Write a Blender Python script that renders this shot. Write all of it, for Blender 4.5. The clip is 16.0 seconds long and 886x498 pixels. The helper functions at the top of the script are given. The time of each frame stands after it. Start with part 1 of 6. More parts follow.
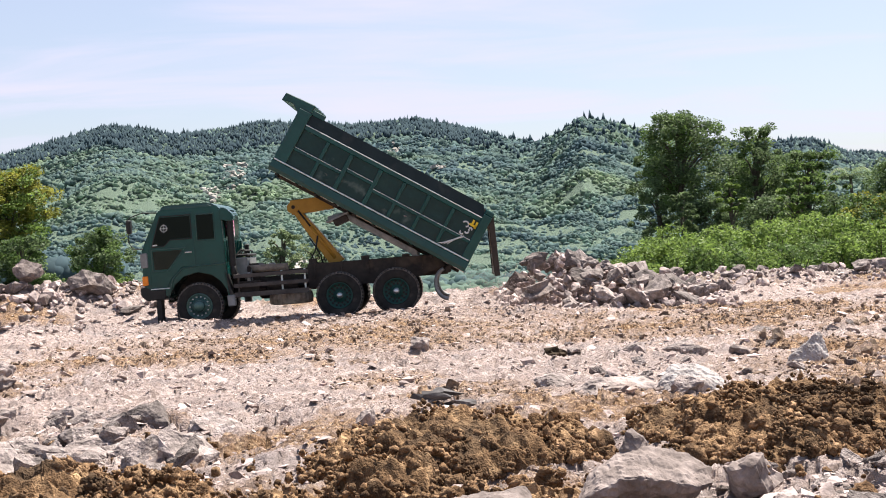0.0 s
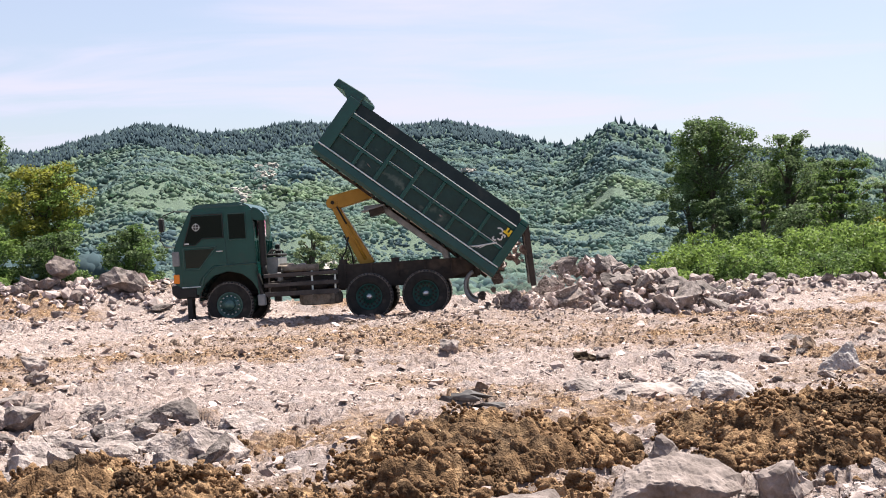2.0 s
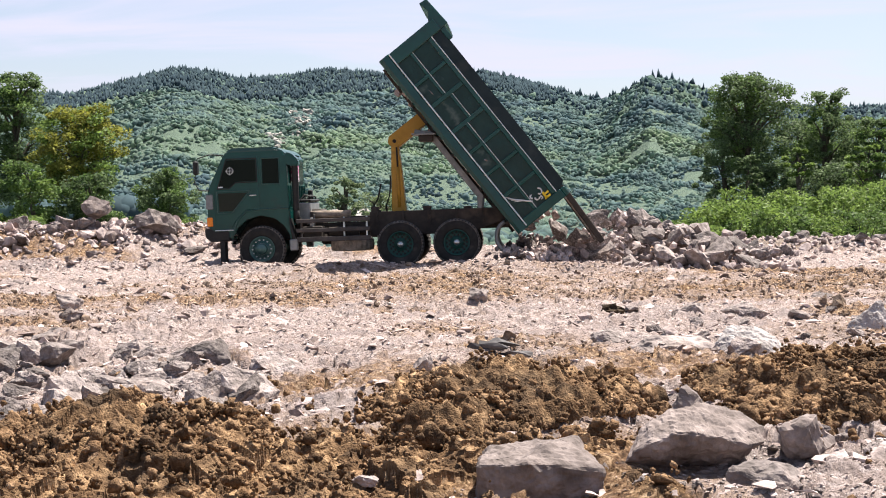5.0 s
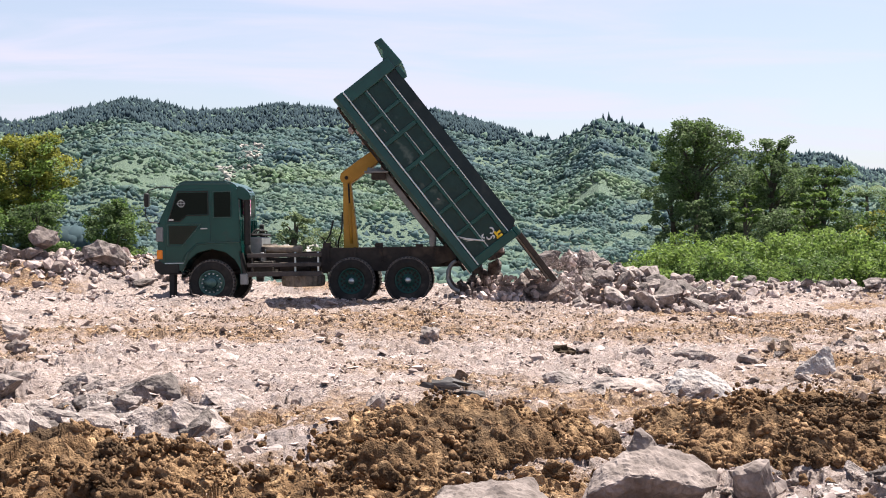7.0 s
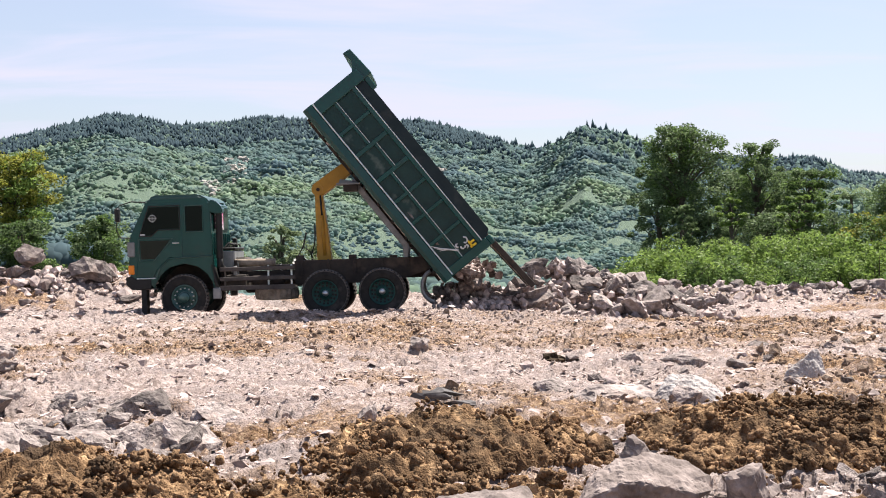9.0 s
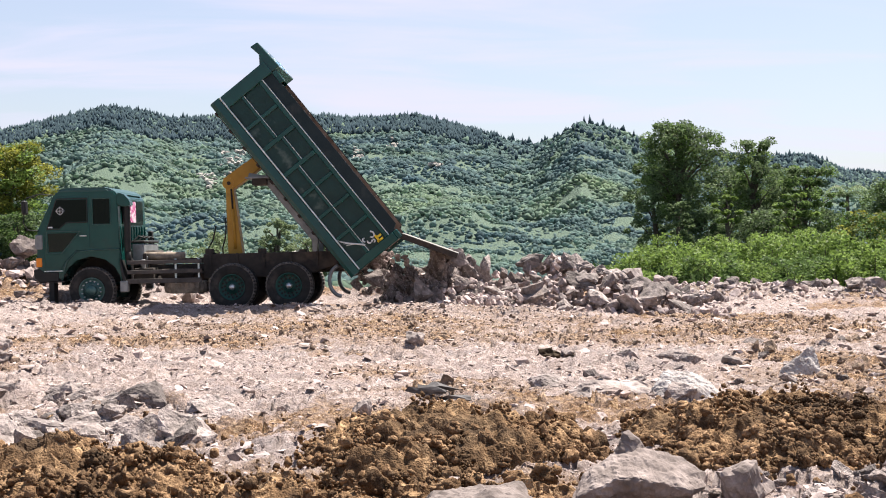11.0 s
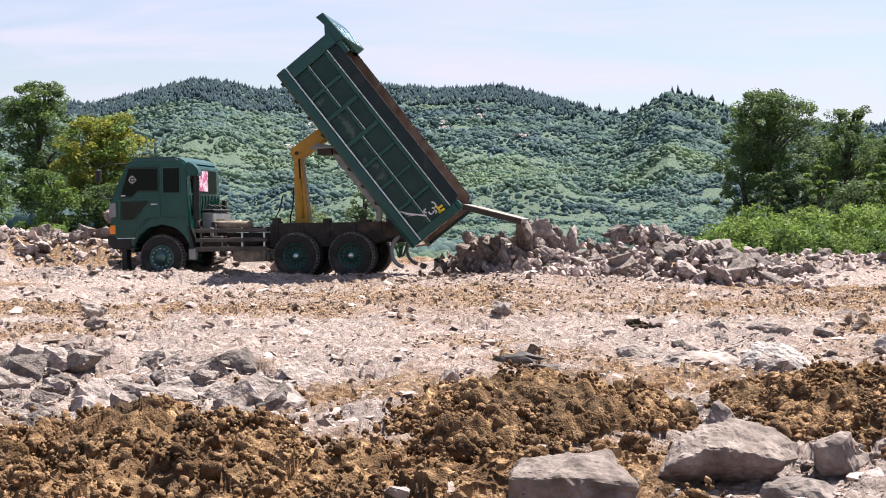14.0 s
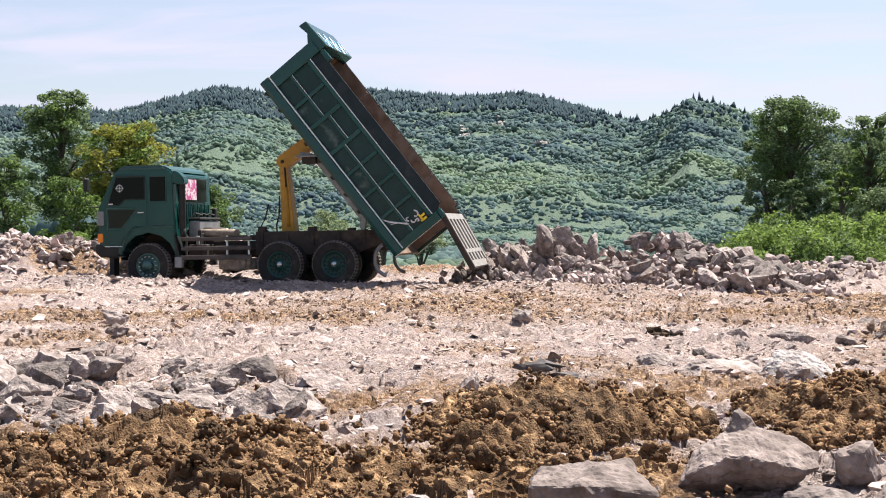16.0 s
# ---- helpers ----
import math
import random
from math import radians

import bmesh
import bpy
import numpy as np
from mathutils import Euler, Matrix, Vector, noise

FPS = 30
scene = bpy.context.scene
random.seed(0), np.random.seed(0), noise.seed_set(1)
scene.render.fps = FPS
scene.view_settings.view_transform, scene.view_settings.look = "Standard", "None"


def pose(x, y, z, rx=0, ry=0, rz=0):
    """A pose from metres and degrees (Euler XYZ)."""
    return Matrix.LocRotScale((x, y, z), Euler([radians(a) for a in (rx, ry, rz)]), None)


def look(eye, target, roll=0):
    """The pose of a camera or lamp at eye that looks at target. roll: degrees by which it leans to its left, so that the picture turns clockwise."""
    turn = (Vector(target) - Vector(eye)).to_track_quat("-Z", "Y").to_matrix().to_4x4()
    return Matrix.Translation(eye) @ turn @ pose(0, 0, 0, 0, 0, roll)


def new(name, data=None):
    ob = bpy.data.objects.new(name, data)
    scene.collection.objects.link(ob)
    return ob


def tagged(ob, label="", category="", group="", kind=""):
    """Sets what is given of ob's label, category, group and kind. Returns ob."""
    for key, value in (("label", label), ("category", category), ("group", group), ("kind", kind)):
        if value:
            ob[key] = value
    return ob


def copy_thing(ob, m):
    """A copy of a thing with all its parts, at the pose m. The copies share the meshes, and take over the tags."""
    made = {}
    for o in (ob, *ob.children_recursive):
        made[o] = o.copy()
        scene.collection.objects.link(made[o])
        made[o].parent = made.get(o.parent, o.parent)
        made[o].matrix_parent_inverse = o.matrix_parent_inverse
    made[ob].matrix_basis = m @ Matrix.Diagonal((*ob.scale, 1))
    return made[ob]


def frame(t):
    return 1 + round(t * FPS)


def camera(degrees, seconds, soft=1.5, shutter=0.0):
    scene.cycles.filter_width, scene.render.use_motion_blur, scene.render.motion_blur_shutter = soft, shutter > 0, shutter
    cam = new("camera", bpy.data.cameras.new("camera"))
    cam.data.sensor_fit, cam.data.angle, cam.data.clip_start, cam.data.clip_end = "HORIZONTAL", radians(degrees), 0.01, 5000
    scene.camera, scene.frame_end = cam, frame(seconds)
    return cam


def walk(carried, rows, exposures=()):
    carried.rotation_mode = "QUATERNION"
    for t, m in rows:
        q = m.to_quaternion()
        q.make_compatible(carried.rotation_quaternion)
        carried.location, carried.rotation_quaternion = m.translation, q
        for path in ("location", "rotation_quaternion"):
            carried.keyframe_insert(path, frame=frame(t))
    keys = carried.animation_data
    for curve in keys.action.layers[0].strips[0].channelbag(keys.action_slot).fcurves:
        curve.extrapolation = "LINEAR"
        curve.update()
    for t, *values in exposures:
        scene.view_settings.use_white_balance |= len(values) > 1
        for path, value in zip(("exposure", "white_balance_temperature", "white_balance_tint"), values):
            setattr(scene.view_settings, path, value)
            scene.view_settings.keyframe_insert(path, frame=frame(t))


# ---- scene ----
import itertools

cam = camera(38.73, 16.0, soft=1.0)


def aim(t, yaw, pitch, roll, dx, dy, dz):
    eye = Vector((dx, dy, 1.6 + dz))
    a, b = radians(yaw), radians(pitch)
    return t, look(eye, eye + Vector((math.sin(a) * math.cos(b), math.cos(a) * math.cos(b), math.sin(b))), roll)


# a telephone held in the hand: seconds, turn to the right, tilt, roll, sway in metres
walk(cam, [aim(*r) for r in (
    (0.0, 1.006, -0.129, -2.358, 0.062, 0.091, 0.019), (0.5, 0.696, -0.054, -2.192, 0.058, 0.079, 0.024),
    (1.0, 0.385, -0.057, -2.012, 0.058, 0.078, 0.021), (1.5, 0.000, -0.000, -1.759, 0.045, 0.061, 0.018),
    (2.0, -0.306, 0.053, -1.461, 0.037, 0.053, 0.015), (2.5, -0.550, -0.130, -1.138, 0.033, 0.046, 0.014),
    (3.0, -1.060, -0.548, -0.984, 0.032, 0.062, 0.007), (3.2, -1.363, -0.745, -0.971, 0.029, 0.062, 0.013),
    (5.3, -1.634, -2.325, 0.097, 0.045, -0.036, -0.009), (5.5, -1.223, -2.368, 0.375, 0.045, -0.040, -0.012),
    (6.0, -0.482, -2.147, 0.893, 0.041, -0.039, -0.011), (6.5, -0.047, -1.327, 1.269, 0.009, -0.026, -0.011),
    (7.0, 0.527, -0.459, 1.189, -0.018, -0.031, 0.004), (7.5, 1.095, -0.090, 0.727, -0.033, -0.034, 0.003),
    (8.0, 1.296, -0.086, 0.246, -0.036, -0.032, 0.005), (8.5, 1.253, -0.005, 0.094, -0.033, -0.034, 0.008),
    (10.8, 0.545, -0.158, 0.416, -0.037, -0.015, 0.003), (11.0, 1.308, -0.240, 0.541, -0.036, -0.020, 0.004),
    (11.5, 4.324, -0.545, 0.816, -0.006, -0.040, -0.000), (12.0, 7.405, -0.895, 1.039, 0.056, -0.039, -0.006),
    (12.5, 4.669, -0.901, 0.763, 0.014, -0.038, -0.005), (13.0, 0.186, -1.004, 0.575, -0.038, -0.003, -0.010),
    (13.5, -2.197, -1.313, 0.594, -0.056, 0.003, -0.015), (14.0, -2.560, -1.587, 0.625, -0.055, -0.012, -0.019),
    (14.5, -2.451, -1.575, 0.698, -0.049, -0.016, -0.021), (15.0, -2.826, -1.352, 0.678, -0.055, -0.019, -0.016),
    (15.5, -3.375, -1.139, 0.646, -0.056, -0.010, -0.013), (16.0, -3.504, -1.260, 0.592, -0.048, -0.016, -0.015))])

# ---- light: a high, slightly veiled sun beyond the truck, pale hazy sky ----
SUN = Vector((0.30, 0.36, 1.0)).normalized()
scene.view_settings.exposure = 1.33
world = bpy.data.worlds.new("world")
scene.world = world
world.use_nodes = True
wn, wl = world.node_tree.nodes, world.node_tree.links
wn.clear()
sky = wn.new("ShaderNodeTexSky")
sky.sky_type, sky.sun_disc = "NISHITA", False
sky.sun_elevation, sky.sun_rotation = math.asin(SUN.z), math.atan2(SUN.x, SUN.y)
sky.dust_density, sky.air_density, sky.altitude = 1.6, 1.0, 100
geo = wn.new("ShaderNodeTexCoord")
sep = wn.new("ShaderNodeSeparateXYZ")
wl.new(geo.outputs["Generated"], sep.inputs[0])
# clouds lie in flat streaks: look them up where the ray meets a layer overhead
height = wn.new("ShaderNodeMath")
height.operation, height.inputs[1].default_value = "ADD", 0.10
wl.new(sep.outputs["Z"], height.inputs[0])
flat = wn.new("ShaderNodeVectorMath")
flat.operation = "DIVIDE"
wl.new(geo.outputs["Generated"], flat.inputs[0])
wl.new(height.outputs[0], flat.inputs[1])
flat_map = wn.new("ShaderNodeMapping")
flat_map.inputs["Scale"].default_value = (0.55, 1.25, 0.0)
flat_map.inputs["Rotation"].default_value = (0, 0, 0.18)
flat_map.inputs["Location"].default_value = (1.3, 0.4, 0)
wl.new(flat.outputs[0], flat_map.inputs["Vector"])
cloud = wn.new("ShaderNodeTexNoise")
cloud.inputs["Scale"].default_value, cloud.inputs["Detail"].default_value = 1.3, 6
cloud.inputs["Roughness"].default_value, cloud.inputs["Distortion"].default_value = 0.55, 0.6
wl.new(flat_map.outputs[0], cloud.inputs["Vector"])
veil = wn.new("ShaderNodeMapRange")
veil.interpolation_type = "SMOOTHSTEP"
veil.inputs["From Min"].default_value, veil.inputs["From Max"].default_value = 0.40, 0.72
veil.inputs["To Min"].default_value, veil.inputs["To Max"].default_value = 0.30, 0.85
wl.new(cloud.outputs["Fac"], veil.inputs["Value"])
mix = wn.new("ShaderNodeMix")
mix.data_type = "RGBA"
thin = wn.new("ShaderNodeMapRange")
thin.interpolation_type = "SMOOTHSTEP"
thin.inputs["From Min"].default_value, thin.inputs["From Max"].default_value = 0.20, 0.46
thin.inputs["To Min"].default_value, thin.inputs["To Max"].default_value = 1.0, 0.12
wl.new(sep.outputs["Z"], thin.inputs["Value"])
haze = wn.new("ShaderNodeMath")
haze.operation = "MULTIPLY"
wl.new(veil.outputs[0], haze.inputs[0])
wl.new(thin.outputs[0], haze.inputs[1])
wl.new(haze.outputs[0], mix.inputs["Factor"])
wl.new(sky.outputs[0], mix.inputs["A"])
mix.inputs["B"].default_value = (5.75, 5.5, 6.9, 1)
background = wn.new("ShaderNodeBackground")
background.inputs["Strength"].default_value = 0.062
wl.new(mix.outputs["Result"], background.inputs["Color"])
wl.new(background.outputs[0], wn.new("ShaderNodeOutputWorld").inputs["Surface"])
lamp = bpy.data.lights.new("sun", "SUN")
lamp.energy, lamp.angle, lamp.color = 5.0, radians(0.6), (1.0, 0.94, 0.85)
sun = new("sun", lamp)
sun.matrix_world = look(SUN * 60, (0, 0, 0))


# ---- materials ----
def material(name, colours, scale=4.0, rough=0.85, metal=0.0, bump=0.0, bump_scale=None, detail=6, stretch=(1, 1, 1),
             spread=0.0, island=0.0, stain=None, stain_scale=0.7, stain_low=0.5, stain_high=0.7, coat=0.0, specular=0.3, translucent=0.0, low=0.32, high=0.68):
    """Noise between colours at one scale, stains at a larger one, relief, and a spread of brightness by object or by island."""
    m = bpy.data.materials.new(name)
    m.use_nodes = True
    n, l = m.node_tree.nodes, m.node_tree.links
    b = n["Principled BSDF"]
    where = n.new("ShaderNodeTexCoord")
    shift = n.new("ShaderNodeMapping")
    shift.inputs["Scale"].default_value = stretch
    l.new(where.outputs["Object"], shift.inputs["Vector"])
    noise_a = n.new("ShaderNodeTexNoise")
    noise_a.inputs["Scale"].default_value, noise_a.inputs["Detail"].default_value = scale, detail
    noise_a.inputs["Roughness"].default_value = 0.65
    l.new(shift.outputs[0], noise_a.inputs["Vector"])
    ramp = n.new("ShaderNodeValToRGB")
    e = ramp.color_ramp.elements
    steps = len(colours)
    while len(e) < steps:
        e.new(0.5)
    for k, c in enumerate(colours):
        e[k].position = low + (high - low) * k / max(1, steps - 1)
        e[k].color = (*c, 1)
    l.new(noise_a.outputs["Fac"], ramp.inputs["Fac"])
    out = ramp.outputs["Color"]
    if stain:
        noise_b = n.new("ShaderNodeTexNoise")
        noise_b.inputs["Scale"].default_value, noise_b.inputs["Detail"].default_value = stain_scale, 5
        l.new(where.outputs["Object"], noise_b.inputs["Vector"])
        gate = n.new("ShaderNodeMapRange")
        gate.inputs["From Min"].default_value, gate.inputs["From Max"].default_value = stain_low, stain_high
        l.new(noise_b.outputs["Fac"], gate.inputs["Value"])
        blend = n.new("ShaderNodeMix")
        blend.data_type = "RGBA"
        l.new(gate.outputs[0], blend.inputs["Factor"])
        l.new(out, blend.inputs["A"])
        blend.inputs["B"].default_value = (*stain, 1)
        out = blend.outputs["Result"]
    if spread or island:
        if island:
            pick = n.new("ShaderNodeNewGeometry").outputs["Random Per Island"]
        else:
            pick = n.new("ShaderNodeObjectInfo").outputs["Random"]
        amount = n.new("ShaderNodeMapRange")
        v = spread or island
        amount.inputs["To Min"].default_value, amount.inputs["To Max"].default_value = 1 - v, 1 + v
        l.new(pick, amount.inputs["Value"])
        hsv = n.new("ShaderNodeHueSaturation")
        l.new(amount.outputs[0], hsv.inputs["Value"])
        l.new(out, hsv.inputs["Color"])
        out = hsv.outputs["Color"]
    l.new(out, b.inputs["Base Color"])
    b.inputs["Roughness"].default_value, b.inputs["Metallic"].default_value = rough, metal
    b.inputs["Coat Weight"].default_value, b.inputs["Specular IOR Level"].default_value = coat, specular
    if bump:
        noise_c = n.new("ShaderNodeTexNoise")
        noise_c.inputs["Scale"].default_value, noise_c.inputs["Detail"].default_value = bump_scale or scale * 3, 5
        l.new(where.outputs["Object"], noise_c.inputs["Vector"])
        relief = n.new("ShaderNodeBump")
        relief.inputs["Strength"].default_value, relief.inputs["Distance"].default_value = 0.8, bump
        l.new(noise_c.outputs["Fac"], relief.inputs["Height"])
        l.new(relief.outputs[0], b.inputs["Normal"])
    if translucent:
        thin = n.new("ShaderNodeBsdfTranslucent")
        l.new(out, thin.inputs["Color"])
        add = n.new("ShaderNodeMixShader")
        add.inputs["Fac"].default_value = translucent
        l.new(b.outputs[0], add.inputs[1])
        l.new(thin.outputs[0], add.inputs[2])
        l.new(add.outputs[0], n["Material Output"].inputs["Surface"])
    return m


STONE = material("pink_stone", [(0.204, 0.162, 0.146), (0.359, 0.286, 0.267), (0.521, 0.436, 0.411)], 5.0, 0.92, bump=0.03, bump_scale=18,
                 island=0.52, stain=(0.261, 0.179, 0.146), stain_scale=1.2, stain_low=0.55, stain_high=0.8)
STONE_ONE = material("pink_stone_block", [(0.094, 0.077, 0.070), (0.206, 0.170, 0.158), (0.347, 0.293, 0.276)], 5.0, 0.92, bump=0.04, bump_scale=14,
                     spread=0.40, stain=(0.220, 0.160, 0.133), stain_scale=1.4, stain_low=0.55, stain_high=0.8)
GREY_STONE = material("grey_stone", [(0.110, 0.086, 0.077), (0.200, 0.160, 0.146), (0.320, 0.262, 0.242)], 6.0, 0.9, bump=0.02, bump_scale=16, spread=0.2)
DARK_SOIL = material("dark_soil", [(0.024, 0.019, 0.012), (0.069, 0.049, 0.033)], 8.0, 0.97, bump=0.02, bump_scale=30, specular=0.1)
SOIL = material("brown_soil", [(0.048, 0.027, 0.015), (0.172, 0.102, 0.056), (0.42, 0.272, 0.160)], 11.0, 0.97, bump=0.03, bump_scale=70,
                island=0.26, stain=(0.070, 0.045, 0.028), stain_scale=1.6, stain_low=0.5, stain_high=0.7, specular=0.1)
SOIL_BED = material("crumbled_brown_soil", [(0.048, 0.028, 0.016), (0.174, 0.104, 0.056), (0.504, 0.330, 0.186)], 7.0, 0.97, bump=0.03, bump_scale=80,
                    stain=(0.084, 0.055, 0.035), stain_scale=1.9, stain_low=0.48, stain_high=0.68, specular=0.1, detail=9)
STRIP_SOIL = material("dry_churned_soil", [(0.111, 0.076, 0.055), (0.222, 0.161, 0.121), (0.366, 0.286, 0.225)], 6.0, 0.97, bump=0.02, bump_scale=50, island=0.35, specular=0.1)
PALE_STONE = material("pale_stone", [(0.259, 0.223, 0.209), (0.360, 0.324, 0.310), (0.475, 0.432, 0.418)], 5.0, 0.9, bump=0.03, bump_scale=16, stain=(0.259, 0.209, 0.180), stain_scale=2.2, stain_low=0.55, stain_high=0.75)
# distance haze is put into both wood colours: bluer and paler than near leaves
HAZY_FOREST = material("forest", [(0.156, 0.226, 0.256), (0.218, 0.302, 0.278), (0.308, 0.390, 0.272)], 0.0075, 0.95, island=0.24, translucent=0.68, detail=10, specular=0.05, low=0.38, high=0.64)
HAZY_PINES = material("hazy_pine_wood", [(0.066, 0.100, 0.126), (0.102, 0.146, 0.166)], 0.02, 0.95, island=0.18, specular=0.05, translucent=0.6)
BARE_ROCK = material("pale_bare_rock", [(0.272, 0.248, 0.224), (0.400, 0.368, 0.336)], 0.3, 0.95, island=0.3)


def leaves(name, low, high, island=0.5):
    return material(name, [low, high], 0.6, 0.6, island=island, specular=0.25, translucent=0.45)


LEAF_DARK = leaves("dark_leaves", (0.084, 0.124, 0.056), (0.152, 0.208, 0.092))
LEAF_MID = leaves("green_leaves", (0.076, 0.128, 0.036), (0.144, 0.212, 0.064))
LEAF_BRIGHT = leaves("bright_leaves", (0.114, 0.179, 0.036), (0.220, 0.301, 0.081))
# leaf green lightened to carry the haze in front of far trees
LEAF_HAZE = leaves("hazed_far_leaves", (0.160, 0.208, 0.096), (0.240, 0.288, 0.160))
LEAF_YELLOW = leaves("yellow_green_leaves", (0.160, 0.171, 0.027), (0.274, 0.270, 0.057))
BARK = material("bark", [(0.05, 0.04, 0.03), (0.13, 0.11, 0.085)], 5, 0.95, bump=0.01)


# ---- the ground: one sheet from the camera's feet to the hills ----
def lattice(x, y, seed):
    i, j = np.floor(x).astype(np.int64), np.floor(y).astype(np.int64)
    u, v = x - i, y - j
    u, v = u * u * (3 - 2 * u), v * v * (3 - 2 * v)

    def h(a, b):
        k = (a * 374761393 + b * 668265263 + seed * 974634777) & 0xFFFFFFFF
        k = ((k ^ (k >> 13)) * 1274126177) & 0xFFFFFFFF
        return ((k ^ (k >> 16)) & 0xFFFF) / 65535.0
    return (h(i, j) * (1 - u) + h(i + 1, j) * u) * (1 - v) + (h(i, j + 1) * (1 - u) + h(i + 1, j + 1) * u) * v


def fbm(x, y, seed, octaves=4, gain=0.5):
    total, amp, norm = 0.0, 1.0, 0.0
    for k in range(octaves):
        c, s = math.cos(0.6 * k), math.sin(0.6 * k)
        total = total + amp * lattice((c * x - s * y) * 2 ** k, (s * x + c * y) * 2 ** k, seed + k)
        norm += amp
        amp *= gain
    return total / norm


def smooth(a, b, x):
    t = np.clip((x - a) / (b - a), 0, 1)
    return t * t * (3 - 2 * t)


RIDGE_AZ = (-60, -40, -30, -22.9, -20.6, -18.1, -15.8, -13.7, -12.0, -11.0, -8.5, -7.0, -4.5, -2.9, 0.1, 2.4, 4.2, 5.4, 6.4, 7.5, 9.6, 10.6, 13.3, 15.5, 17.4, 19.0, 20.6, 24, 32, 60)
RIDGE_EL = (3.0, 4.0, 4.4, 4.6, 4.6, 4.6, 5.2, 5.8, 5.65, 5.35, 5.55, 5.85, 5.65, 5.55, 5.75, 5.2, 4.75, 4.55, 4.85, 5.6, 5.1, 4.7, 4.1, 3.95, 4.05, 3.3, 3.2, 2.95, 3.2, 2.4)
RIDGE_R = (1700, 1700, 1700, 1650, 1650, 1600, 1500, 1450, 1450, 1500, 1550, 1530, 1500, 1500, 1450, 1400, 1350, 1250, 1100, 1050, 1080, 1120, 1500, 1550, 1500, 1700, 1800, 1800, 1800, 1800)

# low soil mounds near the camera: x, y, half length, half depth, turn, height
MOUNDS = ((0.25, 9.15, 1.10, 0.80, 0.10, 0.244), (0.85, 9.7, 0.55, 0.5, 0.0, 0.163), (-0.15, 8.3, 0.5, 0.45, 0.0, 0.133),
          (3.0, 10.0, 1.40, 0.85, -0.12, 0.222), (4.2, 9.3, 1.0, 0.8, -0.3, 0.163), (2.5, 9.0, 0.8, 0.5, 0.0, 0.133),
          (-2.30, 8.15, 0.95, 0.65, 0.05, 0.095), (-3.2, 7.7, 0.9, 0.55, 0.1, 0.055), (-1.72, 7.85, 0.5, 0.6, 0.0, 0.095))


def mound(x, y):
    h = np.zeros_like(x)
    for mx, my, a, b, turn, top in MOUNDS:
        c, s = math.cos(turn), math.sin(turn)
        u, v = (c * (x - mx) + s * (y - my)) / a, (-s * (x - mx) + c * (y - my)) / b
        h = np.maximum(h, top * np.clip(1.08 - (u * u + v * v) ** 0.8, 0, 1) ** 0.95)
    return h


def shards(x, y, size, seed, tip):
    """Broken flat pieces: each cell of the ground has its own height and its own slant."""
    u, v = x / size, y / size
    i, j = np.floor(u), np.floor(v)
    best, height = np.full(u.shape, 9.0), np.zeros(u.shape)
    for a in (-1, 0, 1):
        for b in (-1, 0, 1):
            ci, cj = i + a, j + b
            h = [lattice(ci, cj, seed + k) for k in range(5)]
            du, dv = u - ci - h[0], v - cj - h[1]
            d = du * du + dv * dv
            near = d < best
            best = np.where(near, d, best)
            height = np.where(near, (h[2] - 0.5) + tip * ((h[3] - 0.5) * du + (h[4] - 0.5) * dv), height)
    return height * size


def cleared(x, y):
    """Hollows in front of the two near boulders."""
    a = np.exp(-(((x - 1.32) / 0.58) ** 2 + ((y - 7.36) / 0.48) ** 2) ** 2)
    b = np.exp(-(((x - 0.34) / 0.50) ** 2 + ((y - 6.80) / 0.42) ** 2) ** 2)
    return np.maximum(a, b)


